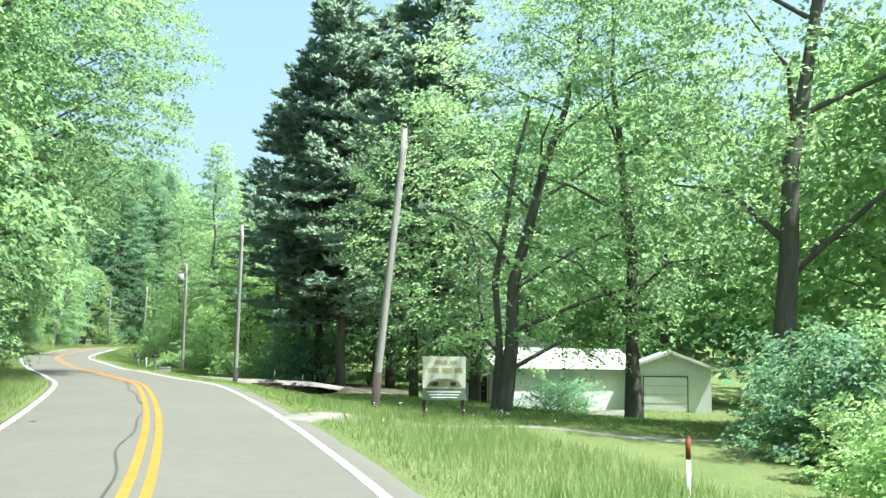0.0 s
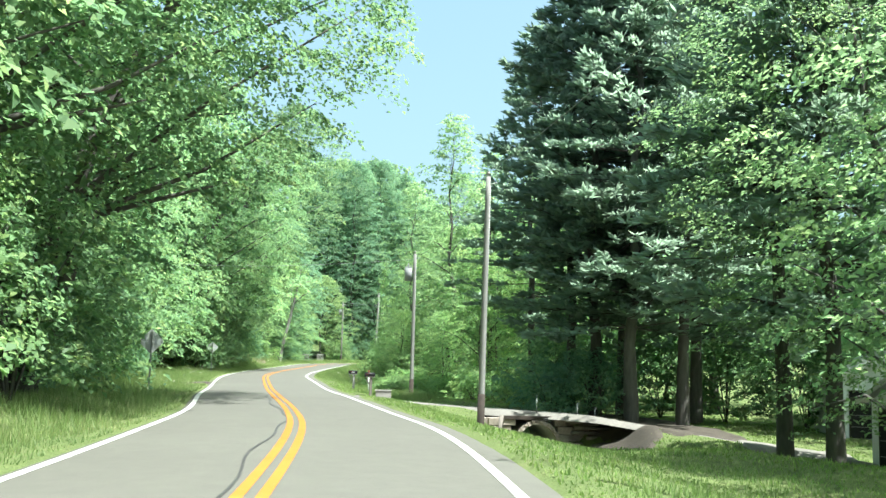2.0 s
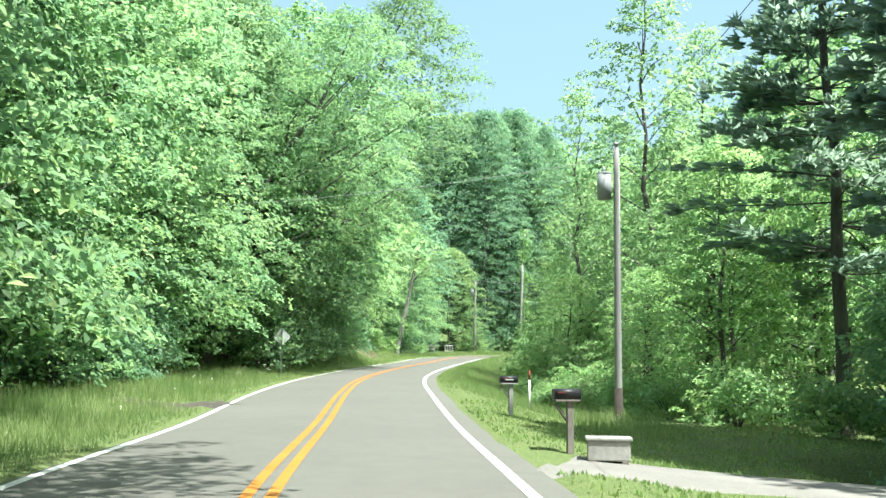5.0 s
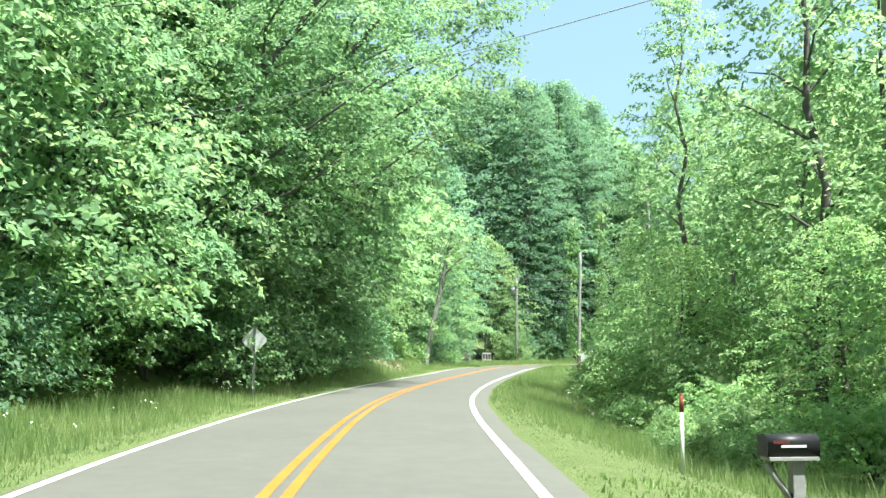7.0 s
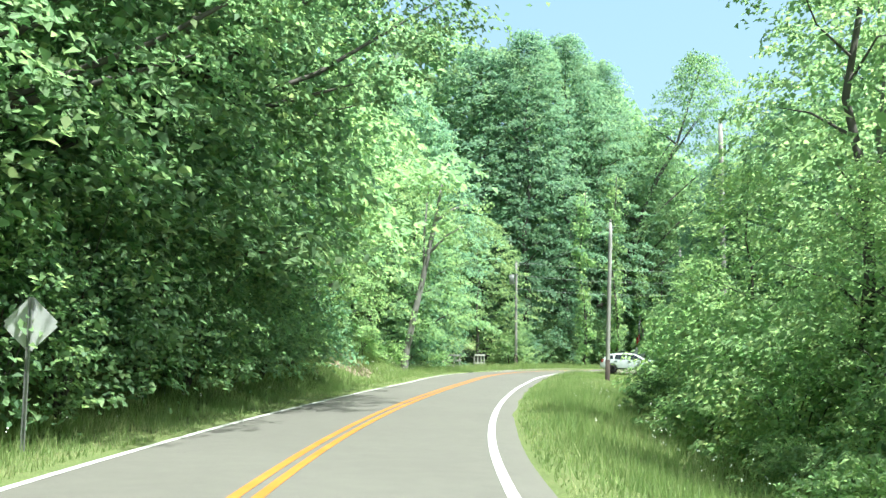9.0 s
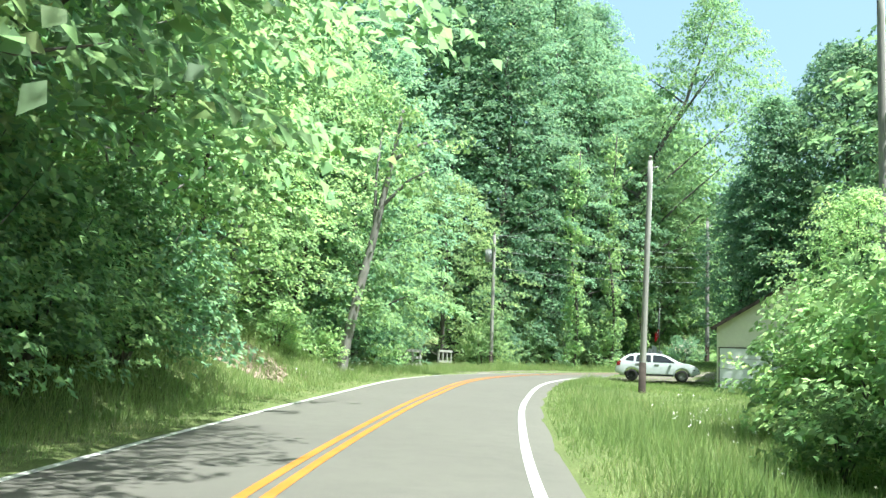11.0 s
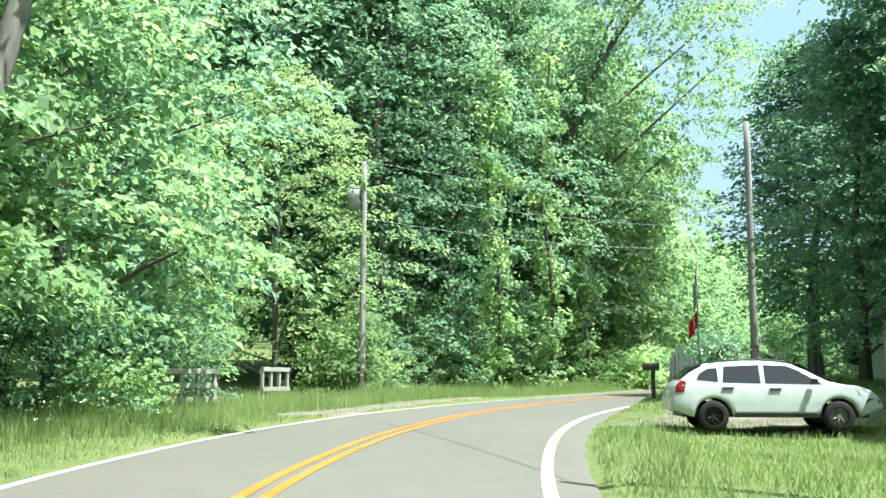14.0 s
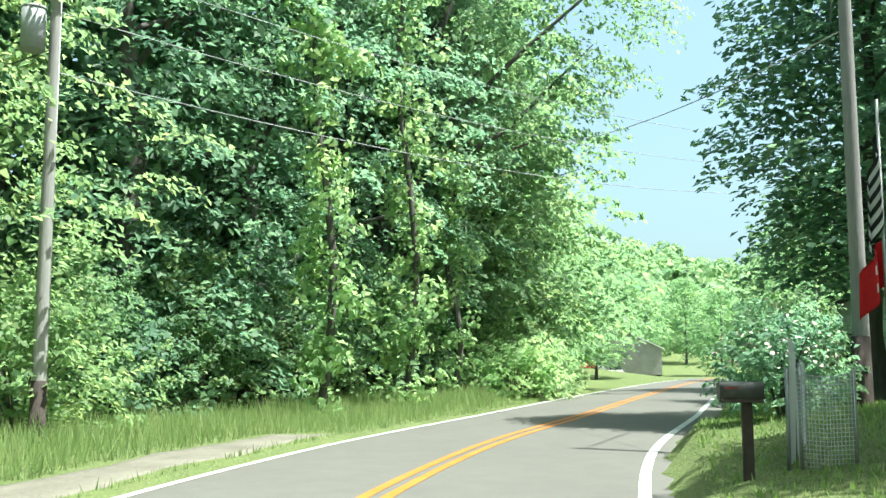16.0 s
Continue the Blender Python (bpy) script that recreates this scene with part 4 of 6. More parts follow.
# shrubs
for key, x, y, sc in (("shrub_b", 12.8, 13.8, .7), ("shrub_d", 14.9, 17.2, .95), ("shrub_a", 16.2, 19.0, 1.0), ("shrub_b", 15.4, 14.8, .9), ("shrub_c", 16.5, 17, .9), ("shrub_b", 11.2, 11.6, .6),
                      ("shrub_d", 20.4, 41.6, .75), ("shrub_d", 21.4, 41.4, .6), ("shrub_d", 13.2, 64.2, 1.1), ("shrub_d", 14.7, 63.0, 1.0), ("shrub_b", 10.6, 82, .7), ("shrub_b", 9.8, 88, .7), ("shrub_b", 11.8, 78, .9), ("shrub_b", 13.6, 75, .8), ("shrub_b", 9.2, 93, .9),
                      ("shrub_b", 10.0, 84.5, .8), ("shrub_b", 8.8, 90, .7), ("shrub_b", 6.9, 86.5, .42), ("shrub_b", 7.8, 84.5, .5), ("shrub_b", 7.0, 89, .4), ("shrub_b", 7.9, 93, .5), ("shrub_b", 7.3, 99.5, .5), ("shrub_b", 7.6, 102, .5), ("shrub_b", 7.4, 91, .5), ("shrub_b", 7.0, 96, .55), ("shrub_c", 9.0, 97, .75), ("shrub_c", 8.4, 103, .85), ("shrub_c", 8.9, 108, .9), ("shrub_c", 9.6, 113, .95), ("shrub_c", 10.4, 118.4, 1.0), ("shrub_c", 10.3, 120.6, .9), ("bright_a", 10.8, 120.6, .5),
                      ("shrub_b", 7.6, 106, .8), ("shrub_b", 8.0, 115, .7), ("shrub_a", 11.5, 121, 1.0), ("shrub_b", 9.2, 111, .9), ("shrub_c", 12.2, 117, 1.1), ("shrub_c", 11.0, 104, 1.0),
                      ("shrub_b", -5.4, 132.5, .6), ("shrub_b", -3.6, 136, .7), ("shrub_b", -2.6, 139, .7), ("shrub_a", -4.2, 141, .9), ("shrub_d", -2.2, 147, 1.0), ("shrub_d", -.4, 154.0, 1.0), ("shrub_b", -.2, 148.5, .7),
                      ("shrub_c", 5.6, 162.4, .75), ("shrub_d", 7, 168, 1.0), ("shrub_b", 21.3, 178.0, 1.1), ("shrub_b", 22.6, 180.2, 1.2), ("shrub_c", 22.0, 182.4, .8), ("shrub_b", 24.2, 183.0, 1.1), ("shrub_b", 25.8, 186.0, 1.0), ("shrub_c", 22.5, 188, .8), ("shrub_b", 25, 191, .9), ("shrub_b", 20, 184, .8)):
    plant(key, x, y, sc, rnd.uniform(0, 360))
for k in range(30):
    y = 4 + k * 1.75
    plant(rnd.choice(["shrub_a", "shrub_b", "shrub_d"]), -rnd.uniform(5.6, 7.6) - (2.0 if y > 44 else 0) + float(np.interp(y, KN, XC)) * .6, y, rnd.uniform(.6, 1.05), rnd.uniform(0, 360))
for k in range(26):
    y = 56 + k * 2.6
    x = float(np.interp(y, KN, XC)) - rnd.uniform(9, 11.5) + (3.4 if y > 99 else 0)
    plant(rnd.choice(["shrub_a", "shrub_d", "shrub_d"]), x, y, rnd.uniform(.8, 1.2), rnd.uniform(0, 360))
for x, y, z0, z1, r in ((12.0, 167.6, .3, 15, .8), (15.2, 171.2, .3, 17, 1.0), (18.6, 177.0, .3, 9, 1.0)):
    vine(x, y, z0, z1, r)
for k in range(15):
    y = 18 + k * 5.6 + rnd.uniform(-1, 1)
    x = float(np.interp(y, KN, XC)) - np.interp(y, [20, 45, 55, 90, 100, 110], [6.3, 6.6, 9.2, 9.2, 6.8, 6.4]) - rnd.uniform(0, .9)
    plant(rnd.choice(["shrub_e", "shrub_e", "shrub_g"]), x, y, rnd.uniform(.85, 1.2), rnd.uniform(0, 360))
for x, y, sc in ((24.2, 166.5, .7), (26.6, 168.8, .7), (28.6, 171.2, .7), (15.5, 73, 1.1), (18, 74, 1.2), (20.5, 71, 1.2), (23, 68.5, 1.1), (25, 64, 1.1), (12.6, 173, .9), (15.2, 177, 1.0), (9.0, 169.5, .9), (18.2, 181, 1.0), (20.6, 185, 1.0), (23.4, 188.5, .9), (6.5, 166.5, .8), (13.8, 181, 1.2), (9.5, 177, 1.2), (18, 190, 1.3)):
    plant("shrub_g", x, y, sc, rnd.uniform(0, 360))


for k in range(8):
    y = 108 + k * 1.75
    x = float(np.interp(y, KN, XC)) - rnd.uniform(5.4, 6.4)
    plant(rnd.choice(["shrub_e", "shrub_g", "shrub_d"]), x, y, rnd.uniform(.6, .85), rnd.uniform(0, 360))
for x, y, sc in ((-5.9, 105.5, .9), (-5.5, 108, .8), (-6.3, 101.5, 1.0), (-5.2, 112, .75), (-6.4, 98.5, .8), (-5.0, 115.5, .7), (-5.3, 119.5, .7)):
    plant("shrub_e", x, y, sc, rnd.uniform(0, 360))


def flowering_bush(x, y, r, h):
    """A rounded bush, its top sprinkled with pale pink blossom."""
    rng = np.random.default_rng(83)
    ob = empty("flowering_bush", Matrix.Translation((x, y, gz(x, y))), "rounded bush with pale pink blossom beside the gate", "shrub")
    stem, leafage = shrub(84, r, h, "leaf_dark", 110, 40, .1)
    part("stem", stem, None, ob)
    part("foliage", leafage, None, ob)
    a, q = rng.uniform(0, 6.3, 240), np.sqrt(rng.random(240))
    c = np.stack([np.cos(a) * q * r * 1.1, np.sin(a) * q * r * 1.1, h * 1.12 * (1 - .45 * q * q) * rng.uniform(.7, 1.05, 240)], 1)
    part("blossom", quads_mesh("blossom", leaves(rng, c, c + np.array([0, 0, .6]), .075, .06), M["blossom"]), None, ob, "pale pink blossom")


flowering_bush(16.4, 155.9, .95, 1.55)


def far_woods():
    """The wooded slopes in the distance: crowns of coarse leaves, too many to count."""
    rng = np.random.default_rng(91)
    quads = []
    spots = []
    for k in range(520):
        if k < 200:
            x, y = rng.uniform(-95, -26), rng.uniform(10, 240)
        elif k < 330:
            x, y = rng.uniform(-60, 60), rng.uniform(215, 330)
            if -8 < (y - 168) * 0.7 + 19 - x < 16:
                continue
        elif k < 410:
            x, y = rng.uniform(44, 95), rng.uniform(5, 190)
        else:
            a, r = rng.uniform(-1.2, 1.9), rng.uniform(300, 560)
            x, y = 5 + math.sin(a) * r, 80 + math.cos(a) * r
        spots.append((x, y, rng.uniform(11, 18) * (1.0 if k < 410 else 1.1), rng.uniform(4, 6) * (1 if k < 410 else 1.6)))
    for k in range(150):
        a, r = radians(rng.uniform(20, 50)), rng.uniform(95, 330)
        x, y = 7 + math.sin(a) * r, 143 + math.cos(a) * r
        if abs(beside(x, y)[0][0]) > 10 and math.hypot(x - 72, y - 270) > 16:
            spots.append((x, y, rng.uniform(7, 11), rng.uniform(3, 4.6)))
    sp = np.array(spots)
    z = ground_z(sp[:, 0], sp[:, 1])
    for (x, y, h, r), zz in zip(spots, z):
        n = 150
        v = unit(rng.normal(0, 1, (n, 3)))
        q = rng.uniform(0.7, 1.05, (n, 1)) * (1 + 0.22 * np.sin(v[:, :1] * 7 + x) * np.sin(v[:, 1:2] * 6 + y))
        c = v * q * np.array([r, r, h * 0.47]) + np.array([x, y, zz + h * 0.53])
        quads.append(leaves(rng, c, v + np.array([0, 0, 0.3]), 1.6, 1.2))
    for k in range(620):
        a, r_ = radians(rng.uniform(8, 60)), rng.uniform(210, 640)
        x, y = 7 + math.sin(a) * r_, 143 + math.cos(a) * r_
        n = 70
        v = unit(rng.normal(0, 1, (n, 3)))
        c = v * np.array([6, 6, 5.5]) * rng.uniform(.75, 1.05, (n, 1)) + np.array([x, y, gz(x, y) + 6])
        quads.append(leaves(rng, c, v + np.array([0, 0, 0.4]), 3.0, 2.4))
    ob = new("far_woods", quads_mesh("far_woods", np.concatenate(quads), M["leaf_maple"]))
    tagged(ob, "distant wooded slopes in full summer leaf", "woods", kind="stuff")


far_woods()


def grass_field(name, n, box_, keep, tall, mat, label, seed, width=0.0095):
    rng = np.random.default_rng(seed)
    x, y = rng.uniform(box_[0], box_[2], n), rng.uniform(box_[1], box_[3], n)
    d, zr, a = beside(x, y)
    k = keep(d, a, x, y) & (seg_dist(x, y, DRIVE_2) > 1.5) & (seg_dist(x, y, DRIVE_1) > 0.72) & (np.where(d < 0, .3 - d, d) > 3.3) & (seg_dist(x, y, CREEK) > 1.9) & (seg_dist(x, y, POOL) > 1.6) & (seg_dist(x, y, PULL) > .62) & (seg_dist(x, y, TRACK) > .8)
    x, y, d, a = x[k], y[k], d[k], a[k]
    z = ground_z(x, y)
    m = len(x)
    h = tall(d, a, x, y) * rng.uniform(0.4, 1.25, m) * (1 + .35 * np.sin(x * 1.9 + np.sin(y * 1.3)) * np.sin(y * 1.1))
    g = rng.uniform(0, 6.3, m)
    w = width * rng.uniform(0.7, 1.4, m)
    leanx, leany = rng.normal(0, 0.28, m) * h, rng.normal(0, 0.28, m) * h
    b = np.stack([x, y, z - 0.02], 1)
    s = np.stack([np.cos(g) * w, np.sin(g) * w, 0 * w], 1)
    tip = b + np.stack([leanx, leany, h], 1)
    v = np.stack([b - s, b + s, tip], 1)
    ob = new(name, tris_mesh(name, v, M[mat]))
    return tagged(ob, label, "grass", kind="stuff")


def verge_tall(d, a, x, y):
    r = np.interp(a, [-10, 26, 32, 72, 80, 96, 138, 148, 175], [.4, .32, .09, .07, .07, .38, .45, .1, .1])
    l = np.interp(a, [-10, 50, 58, 70, 95, 108, 140, 150, 175], [.3, .3, .38, .42, .42, .34, .34, .45, .5])
    r = np.where((a > 70) & (a < 92) & (d > 6.2), .4, r)
    r = np.where((a > 128) & (d > 4.3), np.minimum(r, .13), r)
    edge = smooth(3.2, 4.6, abs(d)) * 0.75 + 0.25
    return np.where(d > 0, r, l) * edge


grass_field("verge_grass", 330000, (-8, -2, 16, 100), lambda d, a, x, y: (abs(d) < 8.5), verge_tall, "grass", "tall seeding roadside grass", 3)
grass_field("verge_grass", 380000, (-6, 100, 24, 178), lambda d, a, x, y: (d > -8.5) & (d < 11), verge_tall, "grass", "tall roadside grass going to seed", 4)
grass_field("lawn_grass", 60000, (3, 26, 26, 76), lambda d, a, x, y: (d > 3.2) & (seg_dist(x, y, CREEK) > 2.0) & (((x - 16.6) / 3)**2 + ((y - 60.2) / 5.8)**2 > 1), lambda d, a, x, y: 0.09 + 0 * d, "lawn", "short mown grass round the pines", 6, 0.02)
grass_field("lawn_grass", 50000, (8, 134, 30, 172), lambda d, a, x, y: (d > 3.4) & (seg_dist(x, y, DRIVE_3) > 1.7), lambda d, a, x, y: 0.1 + 0 * d, "lawn", "short mown grass round the house", 7, 0.02)


def wild_flowers():
    """Small white flower heads standing over the verge grass."""
    rng = np.random.default_rng(29)
    spots = []
    for cx, cy, sx, sy, n, h in ((6.6, 121, 1.0, 2.5, 10, .45), (8.8, 122, .8, 2.0, 60, .4), (9.6, 129, 1.5, 3, 14, .3), (10.6, 25.2, 1.4, 1.2, 26, .3), (-3.4, 96, 1.0, 12, 160, .5), (-1.0, 140, 1.2, 7, 120, .5), (6.6, 101, .9, 5, 90, .5)):
        x, y = rng.normal(cx, sx, n), rng.normal(cy, sy, n)
        d = abs(beside(x, y)[0])
        k = (d > 3.7) & (seg_dist(x, y, DRIVE_1) > .8)
        z = ground_z(x[k], y[k]) + h * rng.uniform(.7, 1.3, k.sum())
        spots.append(np.stack([x[k], y[k], z], 1))
    c = np.repeat(np.concatenate(spots), 3, axis=0)
    c = c + rng.normal(0, .025, c.shape)
    v = leaves(rng, c, np.tile([0, -.3, 1.0], (len(c), 1)), .034, .028)
    tagged(new("wild_flowers", quads_mesh("wild_flowers", v, M["flower"])), "small white wild flowers in the tall grass", "flowers", kind="stuff")


wild_flowers()


# ---- poles, wires, signs, boxes ----
def pole_thing(name, x, y, top, lean=(0, 0), r=0.12, label="", dark_foot=True, fittings=True):
    z0 = gz(x, y)
    ob = empty(name, Matrix.Translation((x, y, z0)), label or "tall weathered grey wooden utility pole", "utility pole", "utility poles")
    h = top - z0
    n = 10
    line = [(lean[0] * k / n, lean[1] * k / n, h * k / n - (0.4 if k == 0 else 0)) for k in range(n + 1)]
    part("shaft", tubes_mesh("shaft", [tube(line, [r * (1 - 0.32 * k / n) for k in range(n + 1)], 14)], M["pole_wood"]), None, ob)
    if dark_foot:
        k = 0.13
        part("creosoted_foot", tubes_mesh("creosoted_foot", [tube([(0, 0, -.3), (lean[0] * k, lean[1] * k, h * k)], [r + .012, r + .004], 14)], M["dark_wood"]), None, ob, "dark creosoted foot of the pole")
    if fittings:
        tx, ty = lean[0] * .985, lean[1] * .985
        part("insulator", joined(rod(.05, .04, (tx, ty, h), (tx, ty, h + .14)), rod(.07, .05, (tx, ty, h + .08), (tx, ty, h + .17))), M["concrete"], ob, "grey porcelain insulator")
        part("bracket", rod(.02, .02, (tx, ty, h - .28), (tx + .3, ty, h - .2), 8), M["steel"], ob)
        part("ground_wire", rod(.012, .012, (r * .9, -.03, 0), (lean[0] + r * .62, lean[1] - .03, h - .3), 6), M["steel"], ob)
    return ob


def wire_thing(name, a, b, sag, r=0.014, label="thin grey overhead wire between poles"):
    a, b = Vector(a), Vector(b)
    pts = [a.lerp(b, k / 18) - Vector((0, 0, sag * 4 * (k / 18) * (1 - k / 18))) for k in range(19)]
    ob = new(name, tubes_mesh(name, [tube(pts, [r] * 19, 6)], M["wire"]))
    return tagged(ob, label, "cable", "overhead wires")


pole_thing("utility_pole", 8.36, 28.4, 8.35, (.95, .5), label="leaning grey wooden utility pole on the verge")
pole_thing("utility_pole", 8.35, 53.9, 8.35, (.1, .0))
pole_c = pole_thing("utility_pole", 8.08, 76.96, 8.2, (0, 0), .12, label="grey utility pole carrying a transformer can")
h_c = 8.2 - gz(8.08, 76.96)
part("transformer", joined(rod(.21, .21, (-.36, 0, h_c - 1.55), (-.36, 0, h_c - .75), 18), rod(.05, .03, (-.36, .08, h_c - .75), (-.36, .08, h_c - .55), 8), rod(.22, .22, (-.36, 0, h_c - .8), (-.36, 0, h_c - .76), 18)), M["steel_grey"], pole_c, "pale grey transformer can")
pole_thing("utility_pole", 12.0, 122.0, 12.3, (0, 0))
pole_thing("utility_pole", 9.13, 134.1, 10.0, (.22, 0), .12)
pole_f = pole_thing("utility_pole", 6.0, 161.1, 10.7, (0, 0), .125, label="grey utility pole half hidden in leaves")
h_f = 10.7 - gz(6, 161.1)
part("transformer", joined(rod(.2, .2, (-.34, -.1, h_f - 1.7), (-.34, -.1, h_f - .95), 18), rod(.21, .21, (-.34, -.1, h_f - 1.0), (-.34, -.1, h_f - .96), 18)), M["steel_grey"], pole_f, "pale grey transformer can")
pole_thing("utility_pole", 17.6, 155.6, 11.2, (0, 0), .125, label="tall brown utility pole beside the lawn")
wire_thing("overhead_wire", (9.3, 28.9, 8.4), (8.32, 53.4, 8.4), .35, .009)
wire_thing("overhead_wire", (8.32, 53.4, 8.4), (8.08, 76.96, 8.25), .4, .009)
wire_thing("overhead_wire", (8.08, 76.96, 8.25), (12.0, 122.0, 12.3), .6, .009)
wire_thing("overhead_wire", (9.3, 28.9, 8.1), (20, 41, 3.2), .3, .009, "service wire from the pole to the shed")
wire_thing("overhead_wire", (8.08, 76.96, 7.9), (-9, 92, 8.6), .3, .009)
wire_thing("overhead_wire", (6.0, 161.1, 10.75), (30.0, 173.1, 11.8), .55, .008)
wire_thing("overhead_wire", (6.0, 161.1, 9.75), (30.0, 173.1, 10.9), .6, .008)
wire_thing("overhead_wire", (6.0, 161.1, 8.7), (30.0, 173.1, 10.0), .65, .008)
wire_thing("overhead_wire", (17.6, 155.6, 8.9), (23.5, 181, 13.0), .5, .012)
wire_thing("overhead_wire", (9.3, 134.1, 9.8), (6.0, 161.1, 10.6), .6, .012)
wire_thing("overhead_wire", (17.6, 155.6, 11), (44, 190, 11.5), .7, .018)


def diamond_sign(x, y, top_of_post, side, turn, label):
    """A warning sign on a steel post, seen from its bare back."""
    z0 = gz(x, y)
    ob = empty("road_sign", pose(x, y, z0, 0, 0, turn), label, "road sign", "road signs")
    h = top_of_post - z0
    bm = box(side, .004, side, (0, .045, -side / 2), 0)
    bmesh.ops.bevel(bm, geom=[e for e in bm.edges if abs(e.verts[0].co.y - e.verts[1].co.y) > .001], offset=.05, segments=4, affect="EDGES")
    bmesh.ops.transform(bm, matrix=Matrix.Translation((0, 0, h - side * .66)) @ pose(0, 0, 0, 0, 45, 0), verts=bm.verts)
    part("sign_plate", bm, M["aluminium"], ob, "bare grey aluminium back of a diamond sign")
    part("post", joined(box(.05, .012, h + .3, (0, .012, -.3), .003), box(.012, .04, h + .3, (-.026, -.01, -.3), .003), box(.012, .04, h + .3, (.026, -.01, -.3), .003)), M["steel"], ob, "grey channel steel post")
    for dz in (.25, -.2):
        part("bolt", rod(.012, .012, (0, -.02, h - side * .66 + dz), (0, .05, h - side * .66 + dz), 8), M["steel"], ob)
    return ob


diamond_sign(-4.95, 96.75, 3.35, .62, 4, "diamond warning sign seen from its grey back")
diamond_sign(-3.75, 61.0, 2.95, .72, 10, "larger diamond warning sign seen from behind, beside shrubs")


def mailbox(x, y, turn, ground_z0, post_mat, body_mat, label, h=1.0, brace=True, bars=0, double=False):
    ob = empty("mailbox", pose(x, y, ground_z0, 0, 0, turn), label, "mailbox", "mailboxes")
    w, l, t = .16, .42, .11
    bm = bmesh.new()
    prof = [(-w / 2, 0), (w / 2, 0), (w / 2, t)] + [(w / 2 * math.cos(a), t + w / 2 * .75 * math.sin(a)) for a in np.linspace(.2, math.pi - .2, 9)] + [(-w / 2, t)]
    ends = [[bm.verts.new((e, p[0], h + p[1])) for p in prof] for e in (-l / 2, l / 2)]
    n = len(prof)
    for k in range(n):
        bm.faces.new((ends[0][k], ends[0][(k + 1) % n], ends[1][(k + 1) % n], ends[1][k])).smooth = k > 2
    bm.faces.new(ends[0][::-1])
    bm.faces.new(ends[1])
    part("box_body", bm, M[body_mat], ob)
    part("box_door", box(.012, w + .012, t + .05, (-l / 2 - .006, 0, h), .003), M[body_mat], ob)
    part("box_flag", box(.13, .006, .022, (-.1, -w / 2 - .006, h + t - .01)), M["flag_red"], ob, "small dull red flag, lying flat")
    part("base_board", box(l * .95, w + .02, .03, (0, 0, h - .031), .004), M[post_mat], ob)
    part("post", box(.1, .1, h - .03 + .3, (.05, 0, -.3), .008), M[post_mat], ob)
    if brace:
        part("brace", rod(.028, .028, (.05, 0, h - .4), (-.19, 0, h - .06), 4), M[post_mat], ob)
    for k in range(bars):
        part("number_bar", box(.006, .05, .045, (.0 - .006, 0, h - .42 - .07 * k)), M["white_paint"], ob, "unreadable pale mark")
    if bars:
        part("number_plate", box(.005, .075, .34, (-.0025, 0, h - .62)), M["black_box"], ob, "small black upright plate")
        part("lettering", box(.2, .004, .018, (0, -w / 2 - .003, h + .07)), M["white_paint"], ob, "unreadable white line of lettering")
    return ob


mailbox(5.05, 63.5, 8, gz(5.05, 63.5), "old_wood", "black_box", "black metal mailbox on a dark wooden post", .85)
mailbox(4.62, 72.0, 8, gz(4.62, 72.0), "old_white", "black_box", "black mailbox on a white painted post", .76, bars=4)
mailbox(12.84, 151.75, -26, gz(12.84, 151.75), "dark_wood", "dull_grey", "weathered dark grey mailbox on a dark wooden post", .78, brace=False)


def marker_post(x, y, sunk=0.0):
    ob = empty("marker_post", Matrix.Translation((x, y, gz(x, y) - sunk)), "slim white marker post with an orange top", "marker post", "marker posts")
    part("post", rod(.034, .034, (0, 0, -.3), (0, 0, .98), 12), M["white_paint"], ob)
    part("cap", joined(rod(.038, .038, (0, 0, .97), (0, 0, 1.28), 12), rod(.038, .015, (0, 0, 1.28), (0, 0, 1.31), 12)), M["rust"], ob, "rust-orange top of the post")
    return ob


marker_post(8.75, 13.2, .4)
marker_post(5.98, 83.1, -.12)


def concrete_box(x, y, turn):
    ob = empty("storage_box", pose(x, y, gz(x, y), 0, 0, turn), "low grey concrete box on the grass", "box")
    part("body", box(.64, .4, .3, (0, 0, .05), .02), M["concrete"], ob)
    part("lid", box(.7, .45, .05, (0, 0, .35), .015), M["concrete"], ob, "paler slab lid")
    for sx in (-.24, .24):
        part("foot", box(.1, .4, .09, (sx, 0, -.035), .01), M["old_wood"], ob)


concrete_box(5.62, 62.95, -6)


